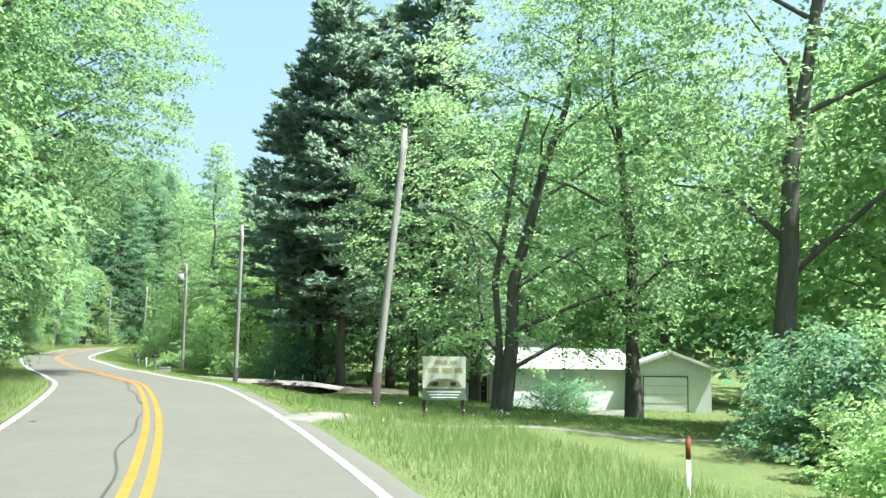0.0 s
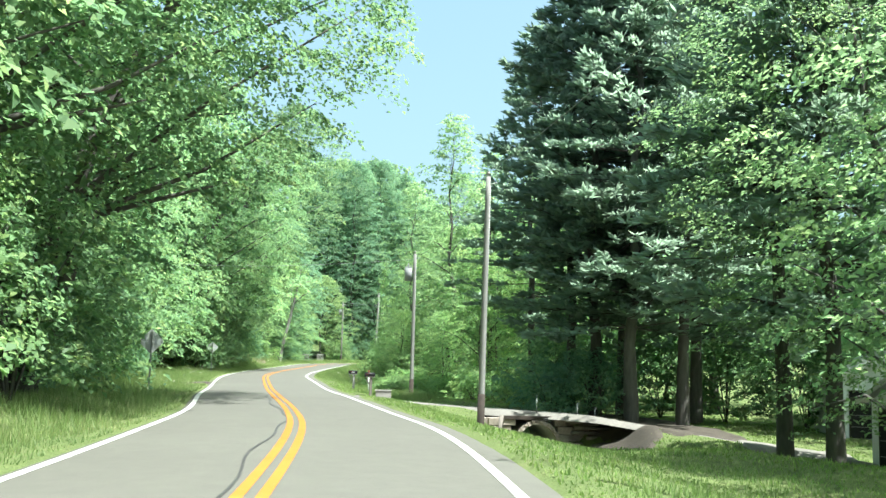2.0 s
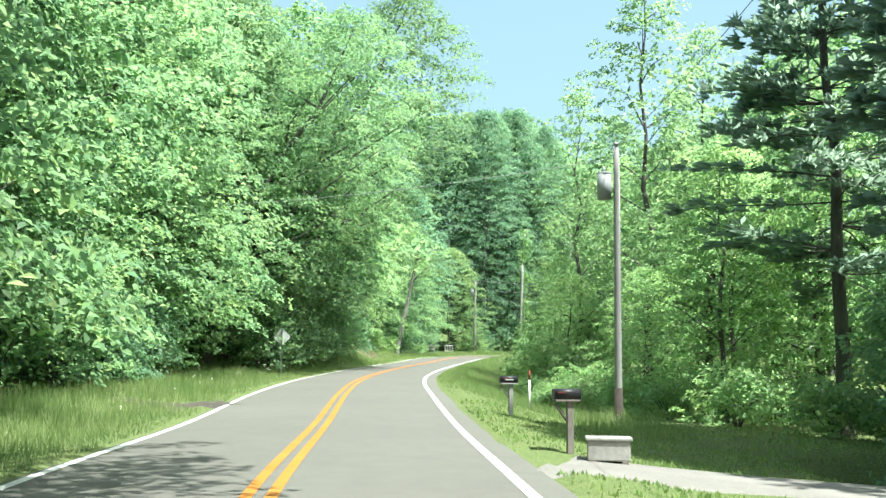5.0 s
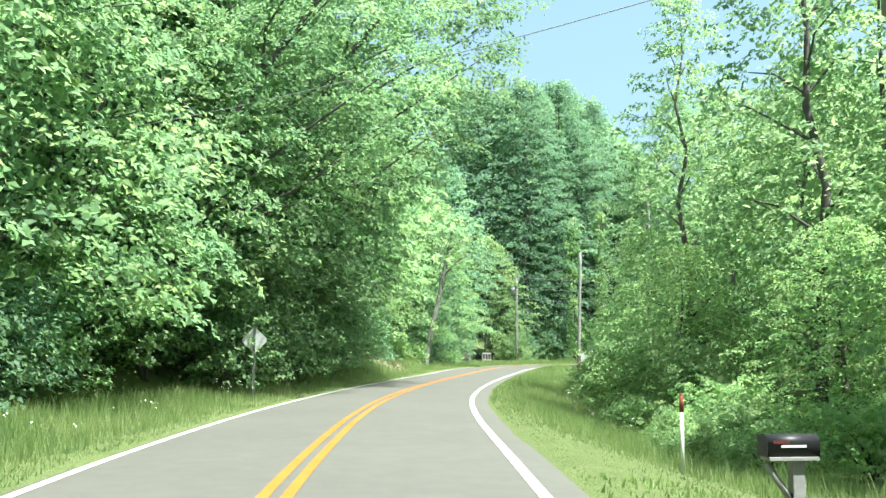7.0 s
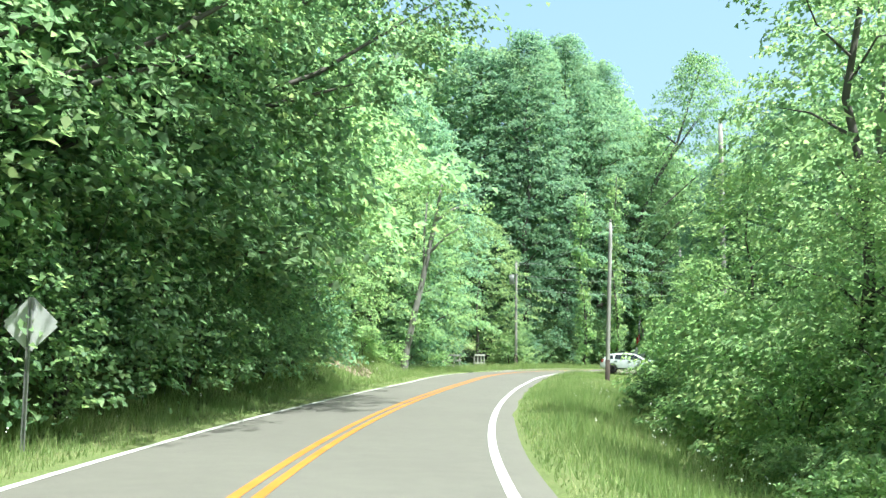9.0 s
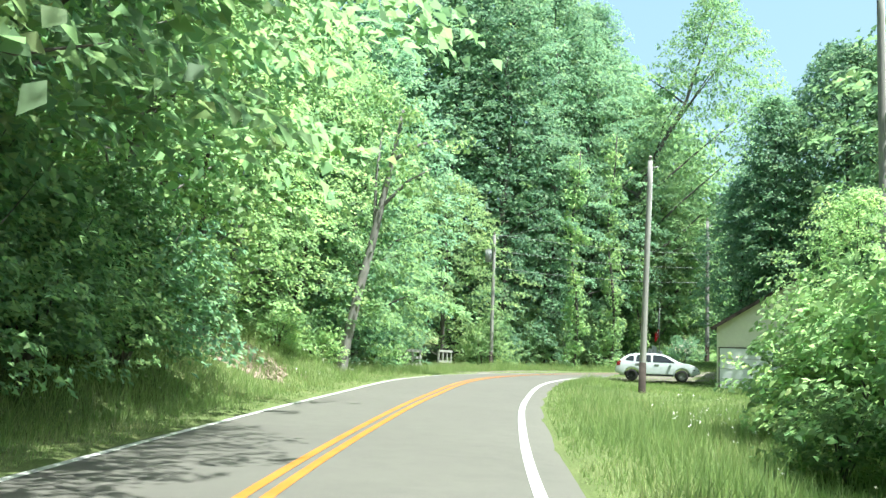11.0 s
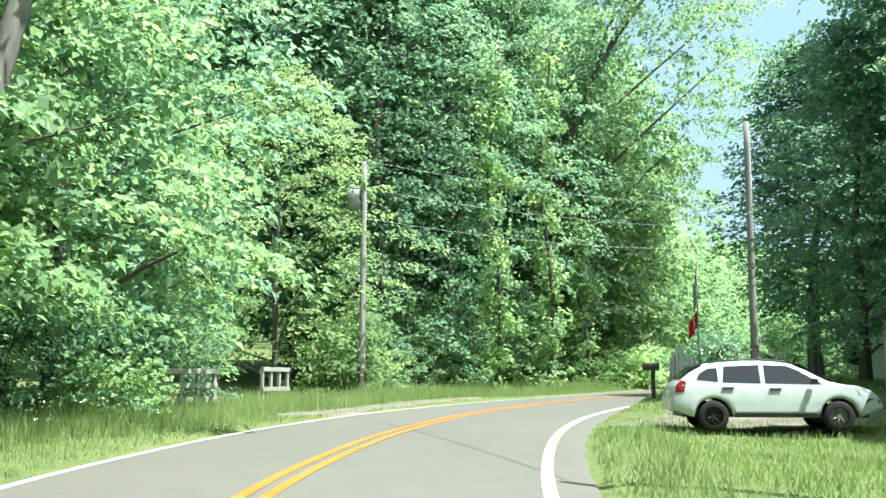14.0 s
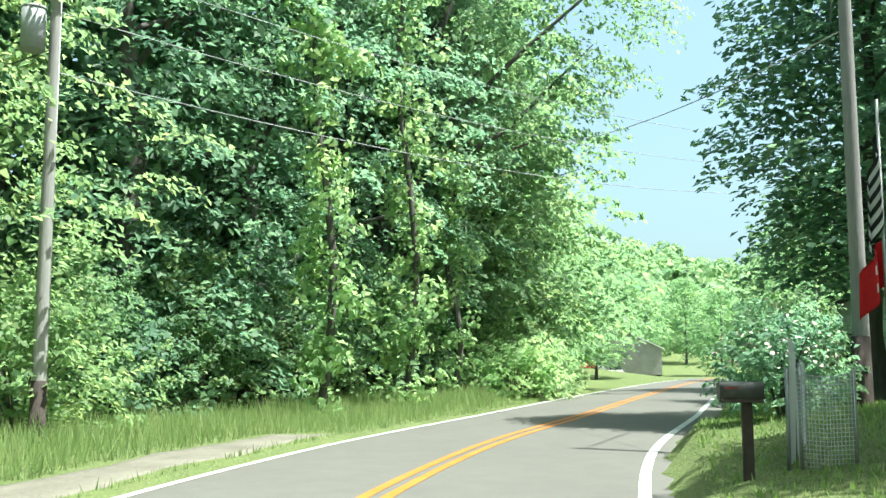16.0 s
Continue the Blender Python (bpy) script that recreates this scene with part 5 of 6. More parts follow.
def board_sign(x, y, turn):
    z0 = gz(x, y)
    ob = empty("board_sign", pose(x, y, z0, 0, 0, turn), "white roadside business board with faded lettering", "sign")
    for sx in (-.55, .55):
        part("post", box(.08, .08, 1.5, (sx, .06, -.25), .006), M["dark_wood"], ob)
    part("panel", box(1.22, .03, .88, (0, 0, .86), .004), M["old_board"], ob, "faded white painted board")
    part("lower_panel", box(1.22, .03, .3, (0, 0, .54), .004), M["sign_green"], ob, "dull green lower board")
    rows = ((1.58, -.1, .36, .1), (1.58, .25, .2, .1), (1.36, -.3, .3, .13), (1.36, .08, .28, .13), (1.36, .4, .24, .13))
    for z, cx, w, h in rows:
        part("lettering", box(w, .006, h, (cx, -.018, z - h / 2)), M["sign_gold"], ob, "faded gold lettering, unreadable")
    for k in range(3):
        part("small_lettering", box(.95 - .1 * k, .006, .03, (0, -.018, .75 - .075 * k)), M["white_paint"], ob, "line of small pale lettering")
    bm = bmesh.new()
    v = [bm.verts.new((px, -.02, pz)) for px, pz in ((-.5, .9), (-.4, 1.05), (-.15, 1.13), (.15, 1.13), (.42, 1.05), (.52, .9))]
    f = bm.faces.new(v)
    bmesh.ops.solidify(bm, geom=[f], thickness=.005)
    part("emblem", bm, M["sign_gold"], ob, "painted low arch shape")
    for cx in (-.25, .25):
        part("emblem_shape", box(.16, .008, .1, (cx, -.022, .94), .003), M["black_box"], ob, "small dark painted shape")


board_sign(9.9, 26.8, -8)


# ---- culvert ----
def culvert():
    cx, cy, cz, r = 11.42, 59.05, -1.17, .8
    ob = empty("stone_culvert", pose(cx, cy, cz, 0, 0, 6), "old stone arch culvert with timber beams under the drive", "culvert")
    rg = random.Random(8)
    m = 17
    for y0 in (0, 2.75):
        for k in range(m):
            a0, a1 = math.pi * (k + .04) / m, math.pi * (k + .96) / m
            bm = bmesh.new()
            out = .15 + rg.uniform(-.02, .03)
            q = [(r, a0), (r + out, a0), (r + out, a1), (r, a1)]
            f0 = [bm.verts.new((p * math.cos(a), y0 - .08 + rg.uniform(-.03, .03), p * math.sin(a))) for p, a in q]
            f1 = [bm.verts.new((p * math.cos(a), y0 + .4, p * math.sin(a))) for p, a in q]
            bm.faces.new(f0)
            bm.faces.new(f1[::-1])
            for i in range(4):
                bm.faces.new((f0[i], f1[i], f1[(i + 1) % 4], f0[(i + 1) % 4]))
            bmesh.ops.recalc_face_normals(bm, faces=bm.faces)
            part("arch_stone", bm, M["stone"], ob)
        for row in range(5):
            x = -2.9 + rg.uniform(0, .3)
            z = -.5 + row * .31
            while x < 3.0:
                w = rg.uniform(.34, .7)
                mx = x + w / 2
                if mx * mx + (z + .12)**2 > (r + .26)**2:
                    part("stone", box(w - .02, .34 + rg.uniform(0, .1), .29, (mx, y0 + .2 + rg.uniform(-.05, .05) + (.25 if mx > 1.4 and row > 1 else 0), z), .03, pose(0, 0, 0, rg.uniform(-3, 3), rg.uniform(-3, 3), rg.uniform(-4, 4))), M["stone"], ob)
                x += w
    bm = bmesh.new()
    arcs = [[bm.verts.new((rr * math.cos(a), yy, rr * math.sin(a))) for a in np.linspace(-.3, math.pi + .3, 20)] for rr, yy in ((r * .99, .1), (r * .99, 3.0), (r + .06, 3.0), (r + .06, .1))]
    for j in range(4):
        for i in range(19):
            bm.faces.new((arcs[j][i], arcs[j][i + 1], arcs[(j + 1) % 4][i + 1], arcs[(j + 1) % 4][i])).smooth = True
    part("barrel", bm, M["concrete"], ob, "dark barrel of the culvert")
    part("timber", box(2.3, .3, .15, (-.25, .05, r + .17), .02), M["dark_wood"], ob, "dark squared timber beam")
    part("timber", box(2.6, .25, .13, (-2.2, 2.9, r + .3), .02), M["dark_wood"], ob, "dark squared timber beam")
    for k, (tx, tz, w) in enumerate(((1.9, .95, 1.5), (2.3, .7, 1.6), (2.0, .48, 1.3), (2.5, .3, 1.0))):
        part("log", rod(.08, .06, (tx - w / 2, -.16, tz), (tx + w / 2, -.06, tz + rg.uniform(-.08, .08)), 9), M["old_wood"], ob, "grey fallen log in the bank")
    part("leaning_stake", rod(.1, .09, (-1.75, -.5, .1), (-1.55, -.35, 1.15), 10), M["old_wood"], ob, "short leaning grey stump")
    for px, h in ((.05, 1.0), (1.75, .75), (2.5, .6)):
        part("post", rod(.025, .025, (px, .3, r), (px, .25, r + .1 + h), 8), M["steel"], ob, "thin marker stake")


culvert()


def creek_stones():
    rg = np.random.default_rng(17)
    bm = bmesh.new()
    for k in range(60):
        t = rg.random()
        x = 11.3 + rg.normal(0, .6) + 1.0 * t * (t > .5)
        y = 58.6 - 7 * t
        s = rg.uniform(.08, .24)
        q = bmesh.ops.create_icosphere(bm, subdivisions=1, radius=s, matrix=Matrix.Translation((x, y, gz(x, y) + s * .2)) @ pose(0, 0, 0, 0, 0, rg.uniform(0, 360)) @ Matrix.Diagonal((1.3, 1, .6, 1)))
        for v in q["verts"]:
            v.co += Vector(rg.normal(0, s * .12, 3))
    me = bpy.data.meshes.new("creek_stones")
    bm.to_mesh(me)
    bm.free()
    me.materials.append(M["stone"])
    tagged(new("creek_stones", me), "loose brown stones in the creek bed", "stones", kind="stuff")


creek_stones()


def rock_bank():
    """Broken pale shale on the cut bank left of the road."""
    rg = np.random.default_rng(23)
    bm = bmesh.new()
    for k in range(260):
        y = rg.uniform(128.8, 133.4)
        x0 = float(np.interp(y, KN, XC)) - 4.9
        t = rg.uniform(0, 1) ** .8
        x = x0 - t * 2.9
        s = rg.uniform(.03, .085)
        q = bmesh.ops.create_icosphere(bm, subdivisions=1, radius=s, matrix=Matrix.Translation((x, y, gz(x, y) + .03)) @ pose(0, 0, 0, rg.uniform(-30, 30), rg.uniform(20, 60), rg.uniform(0, 360)) @ Matrix.Diagonal((1.5, 1.1, .45, 1)))
        for v in q["verts"]:
            v.co += Vector(rg.normal(0, s * .13, 3))
    me = bpy.data.meshes.new("rock_bank")
    bm.to_mesh(me)
    bm.free()
    me.materials.append(M["rock"])
    tagged(new("rock_bank", me), "crumbling pinkish shale on the cut bank", "rocks", kind="stuff")


rock_bank()
bare_patch("shale_bank", float(np.interp(131, KN, XC)) - 6.4, 131.0, 1.5, 2.8, M["shale"], "crumbling pinkish shale slope", 9, .03)


def bare_tree(name, line, radii, limbs, label, bark="bark"):
    x, y = line[0][0], line[0][1]
    z0 = gz(x, y)
    ob = empty(name, Matrix.Translation((x, y, z0)), label, "tree", "trunks at the roadside")
    loc = [(a - x, b - y, c) for a, b, c in line]
    part("trunk", tubes_mesh("trunk", [tube(loc, radii, 10)], M[bark]), None, ob)
    for lb in limbs:
        part("limb", tubes_mesh("limb", [tube([(a - x, b - y, c) for a, b, c in lb], [.09, .06, .03][:len(lb)], 6)], M[bark]), None, ob)
    return ob


leaning = bare_tree("leaning_tree", [(-1.65, 140.2, -.3), (-1.45, 140.2, 1.2), (-1.06, 140.3, 3.2), (-.6, 140.4, 5.2), (-.29, 140.5, 6.8), (.1, 140.6, 8.8), (.5, 140.7, 11)], [.27, .21, .19, .17, .15, .11, .07],
                    [[(-.5, 140.4, 5.6), (-.55, 140.8, 8), (-.3, 141.0, 11)], [(-.3, 140.5, 6.8), (.8, 140.2, 7.9), (1.7, 140, 8.4)], [(.1, 140.6, 8.8), (1.2, 141, 9.6), (2, 141.3, 9.9)]],
                    "grey trunk leaning out of the thicket, forked near its top", "bark_grey")


def leaning_leaves():
    rng = np.random.default_rng(37)
    tips = np.array([(.1, .6, 11.2), (2.1, .5, 8.6), (2.6, -.1, 8.4), (3.4, 1.0, 10), (1.4, .8, 10.6), (2.2, .6, 11.2), (1.2, .4, 12), (-.6, .4, 9.5)])
    sp = np.repeat(tips, 5, axis=0) + rng.normal(0, .5, (40, 3))
    v = clumped(rng, sp, rng.uniform(.5, .9, 40), 34, .24, .15)
    part("crown", quads_mesh("crown", v, M["leaf_bright"]), None, leaning)


leaning_leaves()
bare_tree("bare_trunk", [(-7.0, 57, -.3), (-6.4, 57, 3), (-5.6, 57.2, 7), (-4.4, 57.4, 10)], [.34, .28, .24, .16], [[(-5.9, 57.1, 5.8), (-4.4, 56.5, 7.6), (-2.4, 56.2, 8.4)], [(-5, 57.3, 8.6), (-3, 57.6, 10.2), (-.6, 58, 10.6)]], "dark trunk leaning toward the road")


# ---- buildings ----
def gable_shed(name, m, w, dep, eave, ridge, wall_mat, roof_mat, label, doors, eaves=.25, category="shed", windows=(), open_front=()):
    """Front face along local x from 0 to w at local y 0; the body goes back along y."""
    ob = empty(name, m, label, category)
    t = .12

    def gable(y0):
        bm = bmesh.new()
        pts = [(0, -.3), (w, -.3), (w, eave), (w / 2, ridge), (0, eave)]
        a = [bm.verts.new((px, y0, pz)) for px, pz in pts]
        b = [bm.verts.new((px, y0 + t, pz)) for px, pz in pts]
        bm.faces.new(a)
        bm.faces.new(b[::-1])
        for i in range(5):
            bm.faces.new((a[i], b[i], b[(i + 1) % 5], a[(i + 1) % 5]))
        bmesh.ops.recalc_face_normals(bm, faces=bm.faces)
        return bm

    part("front_wall", gable(0), M[wall_mat], ob)
    part("back_wall", gable(dep - t), M[wall_mat], ob)
    for x0 in (t / 2, w - t / 2):
        part("side_wall", box(t, dep - 2 * t - .004, eave + .3, (x0, dep / 2, -.3)), M[wall_mat], ob)
    sl = math.atan2(ridge - eave, w / 2)
    L = (w / 2 + eaves) / math.cos(sl)
    for sgn in (-1, 1):
        mid = (w / 2 + sgn * (w / 2 + eaves) / 2, dep / 2, ridge + .07 - math.tan(sl) * (w / 2 + eaves) / 2)
        rf = part("roof", box(L, dep + 2 * eaves, .08, (0, 0, -.04)), M[roof_mat], ob)
        rf.matrix_basis = Matrix.Translation(mid) @ pose(0, 0, 0, 0, math.degrees(sl) * sgn, 0)
        part("fascia", box(L, .03, .14, (0, -dep / 2 - eaves - .017, -.1)), M["white_paint" if roof_mat != "shingle" else "dark_wood"], rf)
    # An opening is a flat near-black panel, its inside shade put in colour.
    for x0, x1, z1, mat in doors:
        d = part("door", box(x1 - x0, .05, z1, ((x0 + x1) / 2, -.028, .02), .006), M[mat], ob, "pale closed door" if mat != "unlit_black" else "near-black panel painted as the shaded inside of a doorway")
        for k in range(1, 4):
            part("panel_seam", box(x1 - x0 - .06, .008, .018, ((x0 + x1) / 2, -.056, z1 * k / 4)), M["concrete"], d)
        part("door_frame", joined(box(.035, .07, z1 + .05, (x0 - .02, -.03, 0)), box(.035, .07, z1 + .05, (x1 + .02, -.03, 0)), box(x1 - x0 + .08, .07, .04, ((x0 + x1) / 2, -.03, z1 + .022))), M["dark_wood"], d, "dark door frame")
    for x0, z0, ww, hh in windows:
        wd = part("window", box(ww, .04, hh, (x0, -.022, z0), .004), M["unlit_black"], ob, "dark window pane")
        part("window_frame", joined(box(ww + .1, .05, .05, (x0, -.03, z0 + hh)), box(ww + .1, .05, .05, (x0, -.03, z0 - .05)), box(.05, .05, hh, (x0 - ww / 2 - .025, -.03, z0)), box(.05, .05, hh, (x0 + ww / 2 + .025, -.03, z0))), M["white_paint"], wd)
    return ob


shed_m = pose(13.85, 141.2, gz(14.5, 141.2) - .02, 0, 0, -26)
gable_shed("garage_shed", shed_m, 6.3, 8.0, 2.55, 4.45, "cream_paint", "shingle", "cream garage shed with a dark shingle roof", [(.12, 2.5, 1.66, "white_metal")], .22, "garage")
gable_shed("white_shed", pose(23.4, 58.5, gz(25, 58), 0, 0, -20), 6.0, 9, 2.4, 3.6, "white_metal", "grey_roof", "white metal farm shed with a pale roof", [(.6, 2.9, 1.85, "unlit_black")], .35)
gable_shed("white_shed", pose(18.6, 47.2, gz(21, 45) - .05, 0, 0, -90), 4.2, 7.0, 2.0, 2.85, "white_metal", "grey_roof", "long white metal shed with a bright low roof", [(.5, 2.6, 1.75, "unlit_black"), (3.0, 3.7, 1.7, "white_paint")], .3)
gable_shed("white_shed", pose(25.0, 42.4, gz(26.5, 42) - .05, 0, 0, -27), 3.7, 4.5, 2.05, 2.75, "white_metal", "white_metal", "white metal shed with its gable toward the road", [(.6, 2.6, 1.6, "white_metal")], .2)
gable_shed("house", pose(29.0, 173, gz(30, 173), 0, 0, -35), 7.5, 6, 2.3, 3.7, "white_paint", "shingle", "white house behind the trees", [(4.2, 5.1, 2.05, "old_wood")], .4, "house", [(2.0, .95, 1.1, 1.1), (7.0, .95, 1.1, 1.1)])
gable_shed("barn", pose(67.0, 268, gz(72, 268) + .1, 0, 0, -30), 11.5, 14, 3.2, 6.0, "concrete", "grey_roof", "long grey barn down the road", [(1.5, 4.2, 2.5, "white_metal")], .3, "barn")


def carport(x, y, turn):
    z0 = gz(x, y)
    ob = empty("carport", pose(x, y, z0, 0, 0, turn), "open porch with a thin pale-edged roof", "carport")
    part("roof", box(3.4, 2.8, .1, (0, 0, 1.75), .01, pose(0, 0, 0, 0, -4, 0)), M["grey_roof"], ob)
    for sx in (-1.5, 1.5):
        for sy in (-1.2, 1.2):
            part("post", box(.1, .1, 1.92, (sx, sy, -.2), .008), M["old_wood"], ob)


carport(20.2, 153.6, -24)


# ---- the parked car ----
def car(x, y, turn):
    paint, n_, l_, b_ = material("car_paint", 0.3, 0.0, 0.5)
    v = coords(n_, l_)
    rr = ramp(n_, [(.35, (.38, .415, .42)), (.7, (.46, .495, .5))])
    l_.new(noise_tex(n_, l_, v, 3.0, 5), rr.inputs[0])
    l_.new(rr.outputs[0], b_.inputs["Base Color"])
    b_.inputs["Coat Weight"].default_value = .3
    glass = material("car_glass", .06, 0, .6)[0]
    glass.node_tree.nodes["Principled BSDF"].inputs["Base Color"].default_value = (.012, .015, .016, 1)
    lamp = material("lamp_red", .2, 0, .5)[0]
    lamp.node_tree.nodes["Principled BSDF"].inputs["Base Color"].default_value = (.16, .008, .012, 1)
    clear = material("lamp_clear", .12, 0, .6)[0]
    clear.node_tree.nodes["Principled BSDF"].inputs["Base Color"].default_value = (.5, .52, .53, 1)
    ob = empty("parked_car", pose(x, y, gz(x, y) + .03, 0, 0, turn) @ Matrix.Scale(.8, 4), "white five-door hatchback with a broken front bumper", "car")

    tx = [-2.18, -2.12, -2.02, -1.78, -1.5, -1.2, -.6, 0, .4, .7, 1.2, 1.32, 1.75, 2.0, 2.15, 2.26]
    tz = [.74, .96, 1.07, 1.27, 1.42, 1.485, 1.53, 1.515, 1.46, 1.345, 1.07, 1.03, .97, .89, .78, .62]

    def taper(px):
        return 1 - .13 * max(0, (abs(px) - 1.7) / .5) ** 2

    def half(z):
        return .895 if z < .66 else .895 - .045 * (z - .66) / .32 if z < .98 else .85 - .21 * (z - .98) / .48

    def sill(px):
        low = .3 + .16 * max(0, (abs(px) - 1.75) / .45)
        for wx in (-1.32, 1.32):
            q = 1 - ((px - wx) / .41) ** 2
            if q > 0:
                low = max(low, .3 + .41 * math.sqrt(q))
        return low

    bm = bmesh.new()
    rings = []
    for px in np.linspace(-2.18, 2.26, 90):
        top, w, low = float(np.interp(px, tx, tz)), taper(px), sill(px)
        belt = min(.98, top - .035)
        low = min(low, belt - .06)
        sec = [(.6, low + .02), (.84, low)]
        sec += [(half(low + (belt - low) * f) - (.015 if f < .1 else 0), low + (belt - low) * f) for f in (.05, .25, .5, .75, 1)]
        cap = top - .05 if top - belt > .1 else top - .015
        sec += [((half(belt) + half(max(cap, belt))) / 2, (belt + cap) / 2), (half(max(cap, belt)) - (.0 if cap > 1 else .02), cap), (.5, top - .008), (.25, top), (0, top + .004)]
        full = [(-y_ * w, z_) for y_, z_ in sec] + [(y_ * w, z_) for y_, z_ in sec[-2::-1]]
        rings.append([bm.verts.new((px, y_, z_)) for y_, z_ in full])
    for r0, r1 in zip(rings[:-1], rings[1:]):
        for k in range(len(r0) - 1):
            bm.faces.new((r0[k], r0[k + 1], r1[k + 1], r1[k])).smooth = True
    bm.faces.new(rings[0])
    bm.faces.new(rings[-1][::-1])
    bmesh.ops.recalc_face_normals(bm, faces=bm.faces)
    part("body", bm, paint, ob, "chalky white bodywork")
    part("underbody", box(3.9, 1.5, .2, (0, 0, .3)), M["black_box"], ob, "dark underside")

    def side_panel(name, poly, mat, label="", proud=.012, thick=.01):
        for sgn in (-1, 1):
            bm = bmesh.new()
            q0 = [bm.verts.new((px, sgn * (half(pz) * taper(px) + proud), pz)) for px, pz in poly]
            q1 = [bm.verts.new((px, sgn * (half(pz) * taper(px) + proud - thick), pz)) for px, pz in poly]
            bm.faces.new(q0)
            bm.faces.new(q1[::-1])
            for i in range(len(poly)):
                bm.faces.new((q0[i], q1[i], q1[(i + 1) % len(poly)], q0[(i + 1) % len(poly)]))
            bmesh.ops.recalc_face_normals(bm, faces=bm.faces)
            part(name, bm, mat, ob, label)

    side_panel("quarter_window", [(-1.66, 1.1), (-1.2, 1.06), (-1.2, 1.36), (-1.4, 1.34), (-1.58, 1.24)], glass)
    side_panel("rear_door_window", [(-1.1, 1.05), (-.3, 1.03), (-.3, 1.42), (-1.05, 1.39)], glass)
    side_panel("front_door_window", [(-.2, 1.03), (.98, 1.01), (.55, 1.29), (.28, 1.4), (-.2, 1.42)], glass)
    side_panel("side_moulding", [(-.85, .42), (.85, .42), (.85, .5), (-.85, .5)], paint, "raised white door moulding", .02, .02)
    side_panel("sill", [(-.9, .3), (.9, .3), (.88, .38), (-.88, .38)], M["black_box"], "dark lower sill", .006)
    side_panel("door_seam", [(-.26, .42), (-.245, .42), (-.245, 1.02), (-.26, 1.02)], M["black_box"], "", .004)
    side_panel("door_handle", [(-1.12, .9), (-.88, .9), (-.88, .94), (-1.12, .94)], M["black_box"], "black door handle", .035, .03)
    side_panel("door_handle", [(-.12, .88), (.12, .88), (.12, .92), (-.12, .92)], M["black_box"], "black door handle", .035, .03)
    side_panel("taillight", [(-2.12, .82), (-1.93, .84), (-1.88, 1.06), (-1.99, 1.09), (-2.09, .98)], lamp, "dark red tail lamp", .016, .05)
    side_panel("headlight", [(1.75, .8), (2.08, .72), (2.05, .82), (1.85, .92), (1.72, .92)], clear, "clear head lamp", .012, .04)
    # Black strip on the bodywork stands for shade inside the torn bumper.
    side_panel("gap_strip", [(1.86, .62), (2.2, .6), (2.2, .66), (1.95, .7)], M["black_box"], "black strip painted for the shaded gap of the torn bumper", .006)
    part("windshield", joined(box(.82, 1.32, .012, (0, 0, 0))), glass, ob).matrix_basis = Matrix.Translation((.9, 0, 1.245)) @ pose(0, 0, 0, 0, 28.8, 0)
    part("rear_window", box(.34, 1.12, .02, (0, 0, 0)), glass, ob).matrix_basis = Matrix.Translation((-1.83, 0, 1.235)) @ pose(0, 0, 0, 0, -39, 0)
    part("rear_spoiler", box(.2, 1.16, .04, (-1.6, 0, 1.38), .012, pose(0, 0, 0, 0, -22, 0)), M["black_box"], ob, "dark roof spoiler")
    part("rear_bumper", box(.1, 1.42, .2, (-2.15, 0, .46), .03), paint, ob)
    part("number_plate", box(.03, .3, .14, (-2.17, 0, .72)), M["white_paint"], ob, "blank pale plate")
    for sgn in (-1, 1):
        part("roof_rail", tubes_mesh("roof_rail", [tube([(-1.35, sgn * .5, 1.44), (-1.2, sgn * .5, 1.5), (-.3, sgn * .5, 1.545), (.3, sgn * .5, 1.5), (.42, sgn * .5, 1.44)], [.018] * 5, 7)], M["black_box"]), None, ob)
        part("mirror", box(.12, .16, .11, (.8, sgn * .98, 1.02), .03), M["black_box"], ob)
        for wx in (-1.32, 1.32):
            wh = new("wheel")
            wh.parent = ob
            wh.matrix_basis = pose(wx, sgn * .78, .325, 90, 0, 0)
            bm = bmesh.new()
            ring = [(.2, -.1), (.29, -.105), (.322, -.08), (.327, 0), (.322, .08), (.29, .105), (.2, .1)]
            g = [[bm.verts.new((r_ * math.cos(q), r_ * math.sin(q), h_)) for r_, h_ in ring] for q in np.linspace(0, 2 * math.pi, 25)[:-1]]
            for i in range(24):
                for j in range(6):
                    bm.faces.new((g[i][j], g[(i + 1) % 24][j], g[(i + 1) % 24][j + 1], g[i][j + 1])).smooth = True
            part("tyre", bm, M["rubber"], wh)
            spokes = [rod(.2, .2, (0, 0, -.05), (0, 0, .02), 24), rod(.05, .05, (0, 0, -.06), (0, 0, .075), 12), rod(.05, .05, (0, 0, -.08), (0, 0, .05), 12)]
            for k in range(7):
                q = 2 * math.pi * k / 7
                for zz in (.045, -.065):
                    spokes.append(rod(.022, .016, (.04 * math.cos(q), .04 * math.sin(q), zz), (.2 * math.cos(q), .2 * math.sin(q), zz), 6))
            part("rim", joined(*spokes), M["steel"] if wx > 0 else M["black_box"], wh, "dull grey wheel rim" if wx > 0 else "black wheel rim")
    return ob


car(11.84, 143.3, -13)


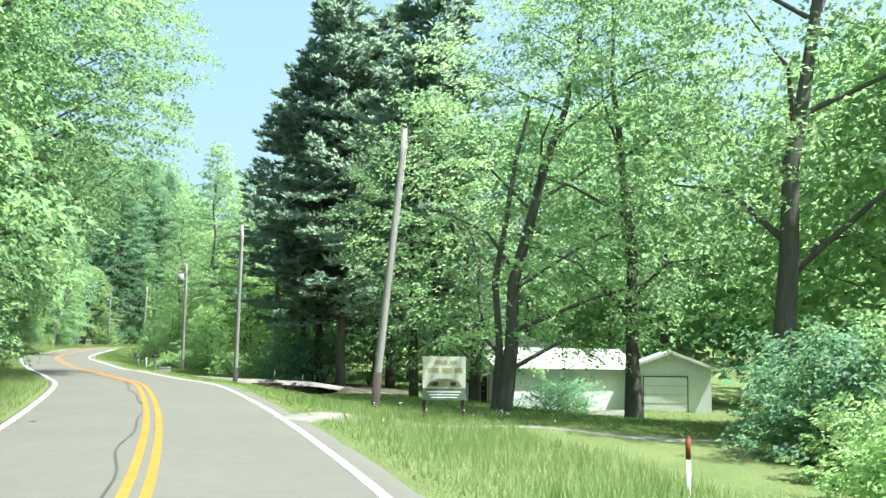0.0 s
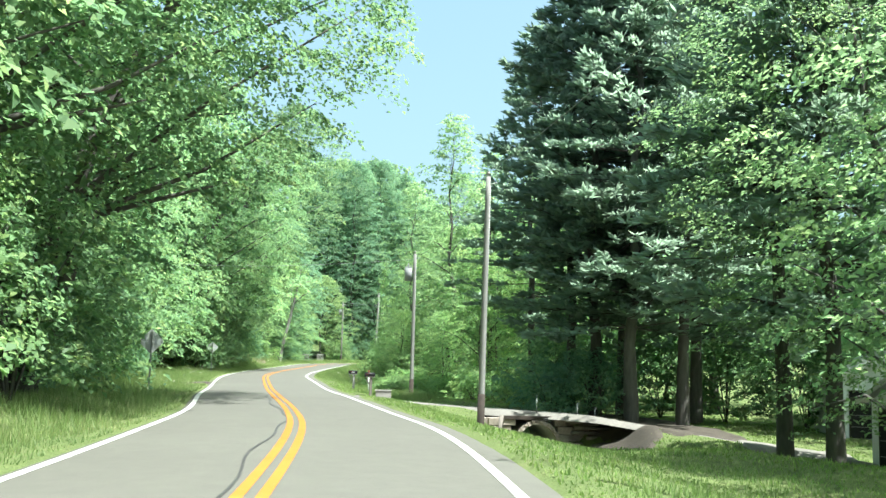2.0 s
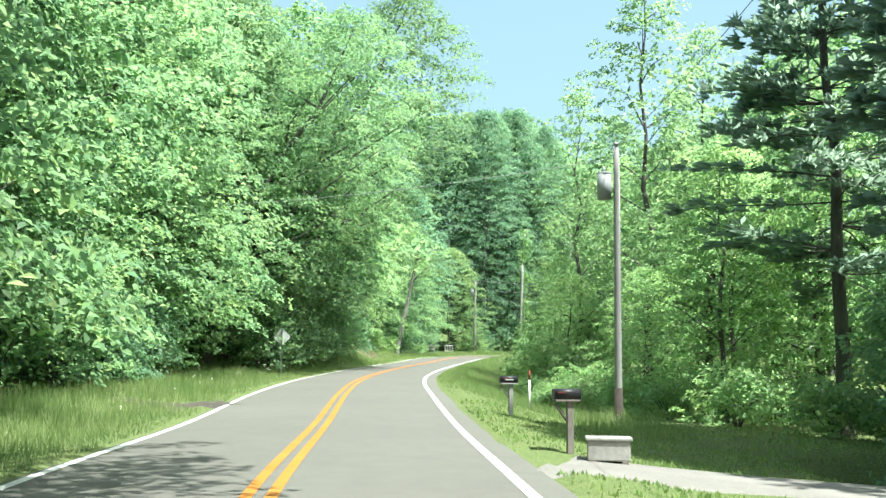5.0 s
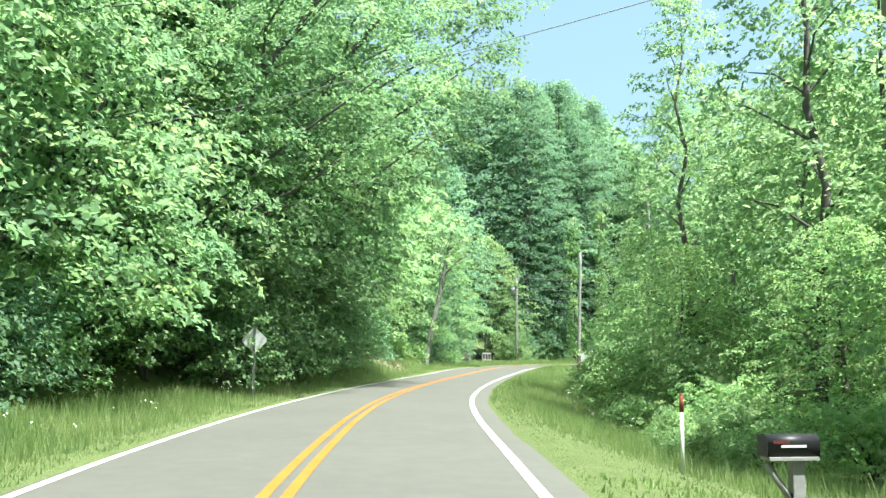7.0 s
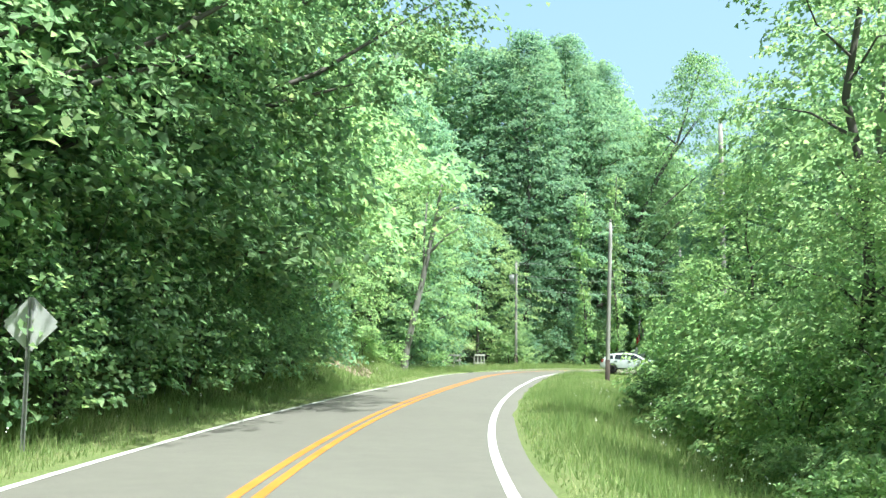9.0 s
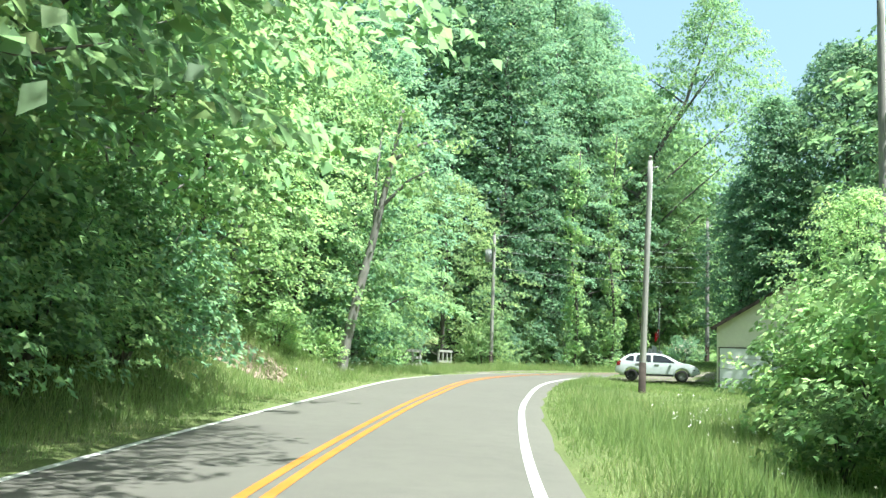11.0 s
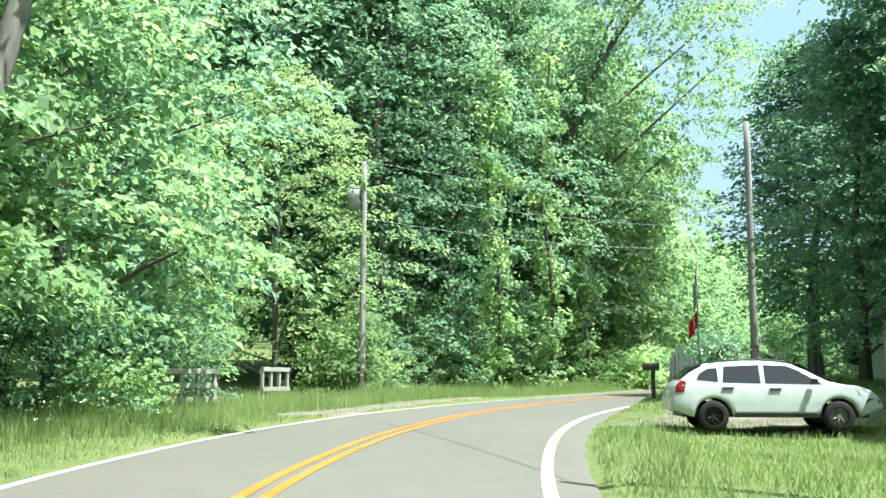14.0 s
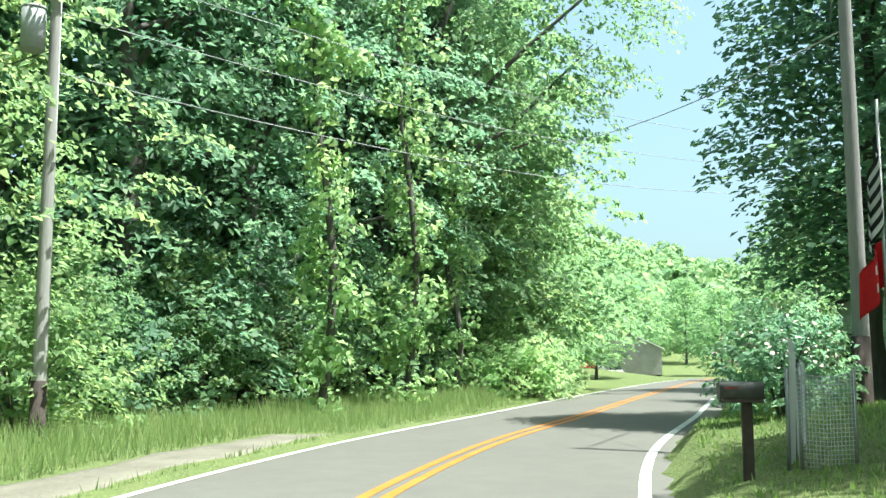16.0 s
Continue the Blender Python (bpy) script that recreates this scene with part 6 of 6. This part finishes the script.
# ---- gate, flags, fence, by the house ----
def gate_panel():
    """A corner of old fencing: ribbed sheets going back from the road, wire mesh facing it."""
    x, y = 13.36, 151.75
    ob = empty("garden_gate", pose(x, y, gz(x, y), 0, 0, 0), "leaning pale fence sheets with a wire mesh gate", "gate")
    back, side = Vector((.69, .72, 0)), Vector((.78, -.62, 0))
    posts = ((Vector((0, 0, 0)), 1.0), (back * .55, 1.12), (back * 1.5, 1.0), (side * .12, 1.05), (side * .62, 1.0))
    for p, h in posts:
        part("post", rod(.022, .02, p + Vector((0, 0, -.2)), p + Vector((.03, .02, h)), 8), M["steel"], ob)
    for k, (q0, q1, lean, h) in enumerate(((.02, .5, .04, 1.12), (.52, 1.02, -.03, 1.28), (1.04, 1.5, .02, 1.05))):
        bm = bmesh.new()
        cols = [[bm.verts.new(back * (q0 + (q1 - q0) * i / 12) + side * (.012 * (i % 2) + lean * z) + Vector((0, 0, .05 + z * h * (1 - .05 * i / 12)))) for z in (0, .5, 1)] for i in range(13)]
        for i in range(12):
            for j in range(2):
                bm.faces.new((cols[i][j], cols[i + 1][j], cols[i + 1][j + 1], cols[i][j + 1]))
        bmesh.ops.solidify(bm, geom=list(bm.faces), thickness=.008)
        part("sheet", bm, M["white_metal"], ob, "pale ribbed metal sheet")
    ws = []
    for k in range(17):
        p = side * (.1 + k * .033)
        ws.append(tube([p + Vector((0, 0, .03)), p + side * .01 * math.sin(k) + Vector((0, 0, .98 - .06 * math.sin(k * .19)))], [.0035, .0035], 4))
    for k in range(22):
        z = .05 + k * .042
        ws.append(tube([side * .1 + Vector((0, 0, z)), side * .36 + Vector((0, 0, z - .02)), side * .62 + Vector((0, 0, z))], [.0035] * 3, 4))
    part("wire_mesh", tubes_mesh("wire_mesh", ws, M["aluminium"]), None, ob, "galvanised wire mesh")
    return ob


gate_panel()


def cloth(name, corner, w, h, mat, parent, waves, label, cols=18, rows=12, droop=.5, stripes=None):
    bm = bmesh.new()
    g = []
    for i in range(cols + 1):
        u = i / cols
        g.append([bm.verts.new((corner[0] - w * u * (1 - droop * .45), corner[1] + .09 * math.sin(u * waves) * (1 + .4 * j / rows) + .05 * u, corner[2] - h * j / rows - w * droop * u ** 1.3)) for j in range(rows + 1)])
    for i in range(cols):
        for j in range(rows):
            f = bm.faces.new((g[i][j], g[i + 1][j], g[i + 1][j + 1], g[i][j + 1]))
            f.smooth = True
            f.material_index = stripes(i / cols, j / rows) if stripes else 0
    bmesh.ops.solidify(bm, geom=list(bm.faces), thickness=.006)
    ob = part(name, bm, mat[0], parent, label)
    for m in mat[1:]:
        ob.data.materials.append(m)
    return ob


def flagpole():
    x, y = 13.75, 150.75
    ob = empty("flagpole", pose(x, y, gz(x, y), 0, 0, -5) @ Matrix.Scale(.7, 4), "thin flagpole flying a striped flag over a red one", "flagpole")
    part("pole", rod(.03, .022, (0, 0, -.3), (0, 0, 4.9), 10), M["steel"], ob)
    cloth("striped_flag", (0, 0, 4.45), .42, 1.0, [M["cloth_dark"], M["cloth_white"]], ob, 9, "dark and white striped flag hanging limp", 20, 21, 1.6, lambda u, v: int(v * 10.5) % 2 if u > .3 else 0)
    cloth("red_flag", (0, 0, 3.0), .5, .62, [M["red_cloth"], M["cloth_white"]], ob, 8, "red flag with faded white lettering", 22, 16, .9, lambda u, v: 1 if (.18 < v < .36 and .2 < u < .62 and int(u * 22) % 3) or (.55 < v < .72 and .12 < u < .6 and int(u * 22) % 4) else 0)
    part("base", rod(.09, .07, (0, 0, -.05), (0, 0, .12), 10), M["orange"], ob, "small red pot at the foot")


flagpole()


def rail_fence():
    for (x, y, turn, w, rails) in ((1.05, 152.2, 40, 1.5, (.25, .6, .95)), (3.1, 158.3, 60, 1.5, (.45, 1.05))):
        ob = empty("rail_fence", pose(x, y, gz(x, y), 0, 0, turn), "weathered white fence panel sunk in weeds", "fence", "fence panels")
        for k in range(4):
            part("post", box(.09, .09, 1.35, (-w / 2 + w * k / 3, 0, -.25), .008), M["old_white"], ob)
        for z in rails:
            part("rail", box(w + .1, .035, .13, (0, -.065, z), .006), M["old_white"], ob)


rail_fence()


def far_car(x, y, turn, mat, label):
    ob = empty("distant_car", pose(x, y, gz(x, y), 0, 0, turn), label, "car", "cars by the barn")
    bm = box(4.3, 1.75, .7, (0, 0, .3), .12)
    part("body", bm, mat, ob)
    bm = box(2.2, 1.5, .55, (-.2, 0, .98), .18)
    part("cabin", bm, M["black_box"], ob)
    for wx in (-1.3, 1.3):
        for sy in (-.8, .8):
            part("tyre", rod(.32, .32, (wx, sy - .1, .32), (wx, sy + .1, .32), 14), M["rubber"], ob)


far_car(66.5, 262.5, 60, M["red_cloth"], "red car parked by the barn")
far_car(69.5, 261.0, 60, M["white_metal"], "white car parked by the barn")
far_car(63.5, 262.0, 60, M["white_metal"], "pale van parked by the barn")


# The plan above is drawn in units of 1.25 m: bring it to metres.
UNIT = 1.25
for thing in list(scene.objects):
    if thing.parent is None and thing.type in {"MESH", "EMPTY"}:
        thing.matrix_basis = Matrix.Scale(UNIT, 4) @ thing.matrix_basis
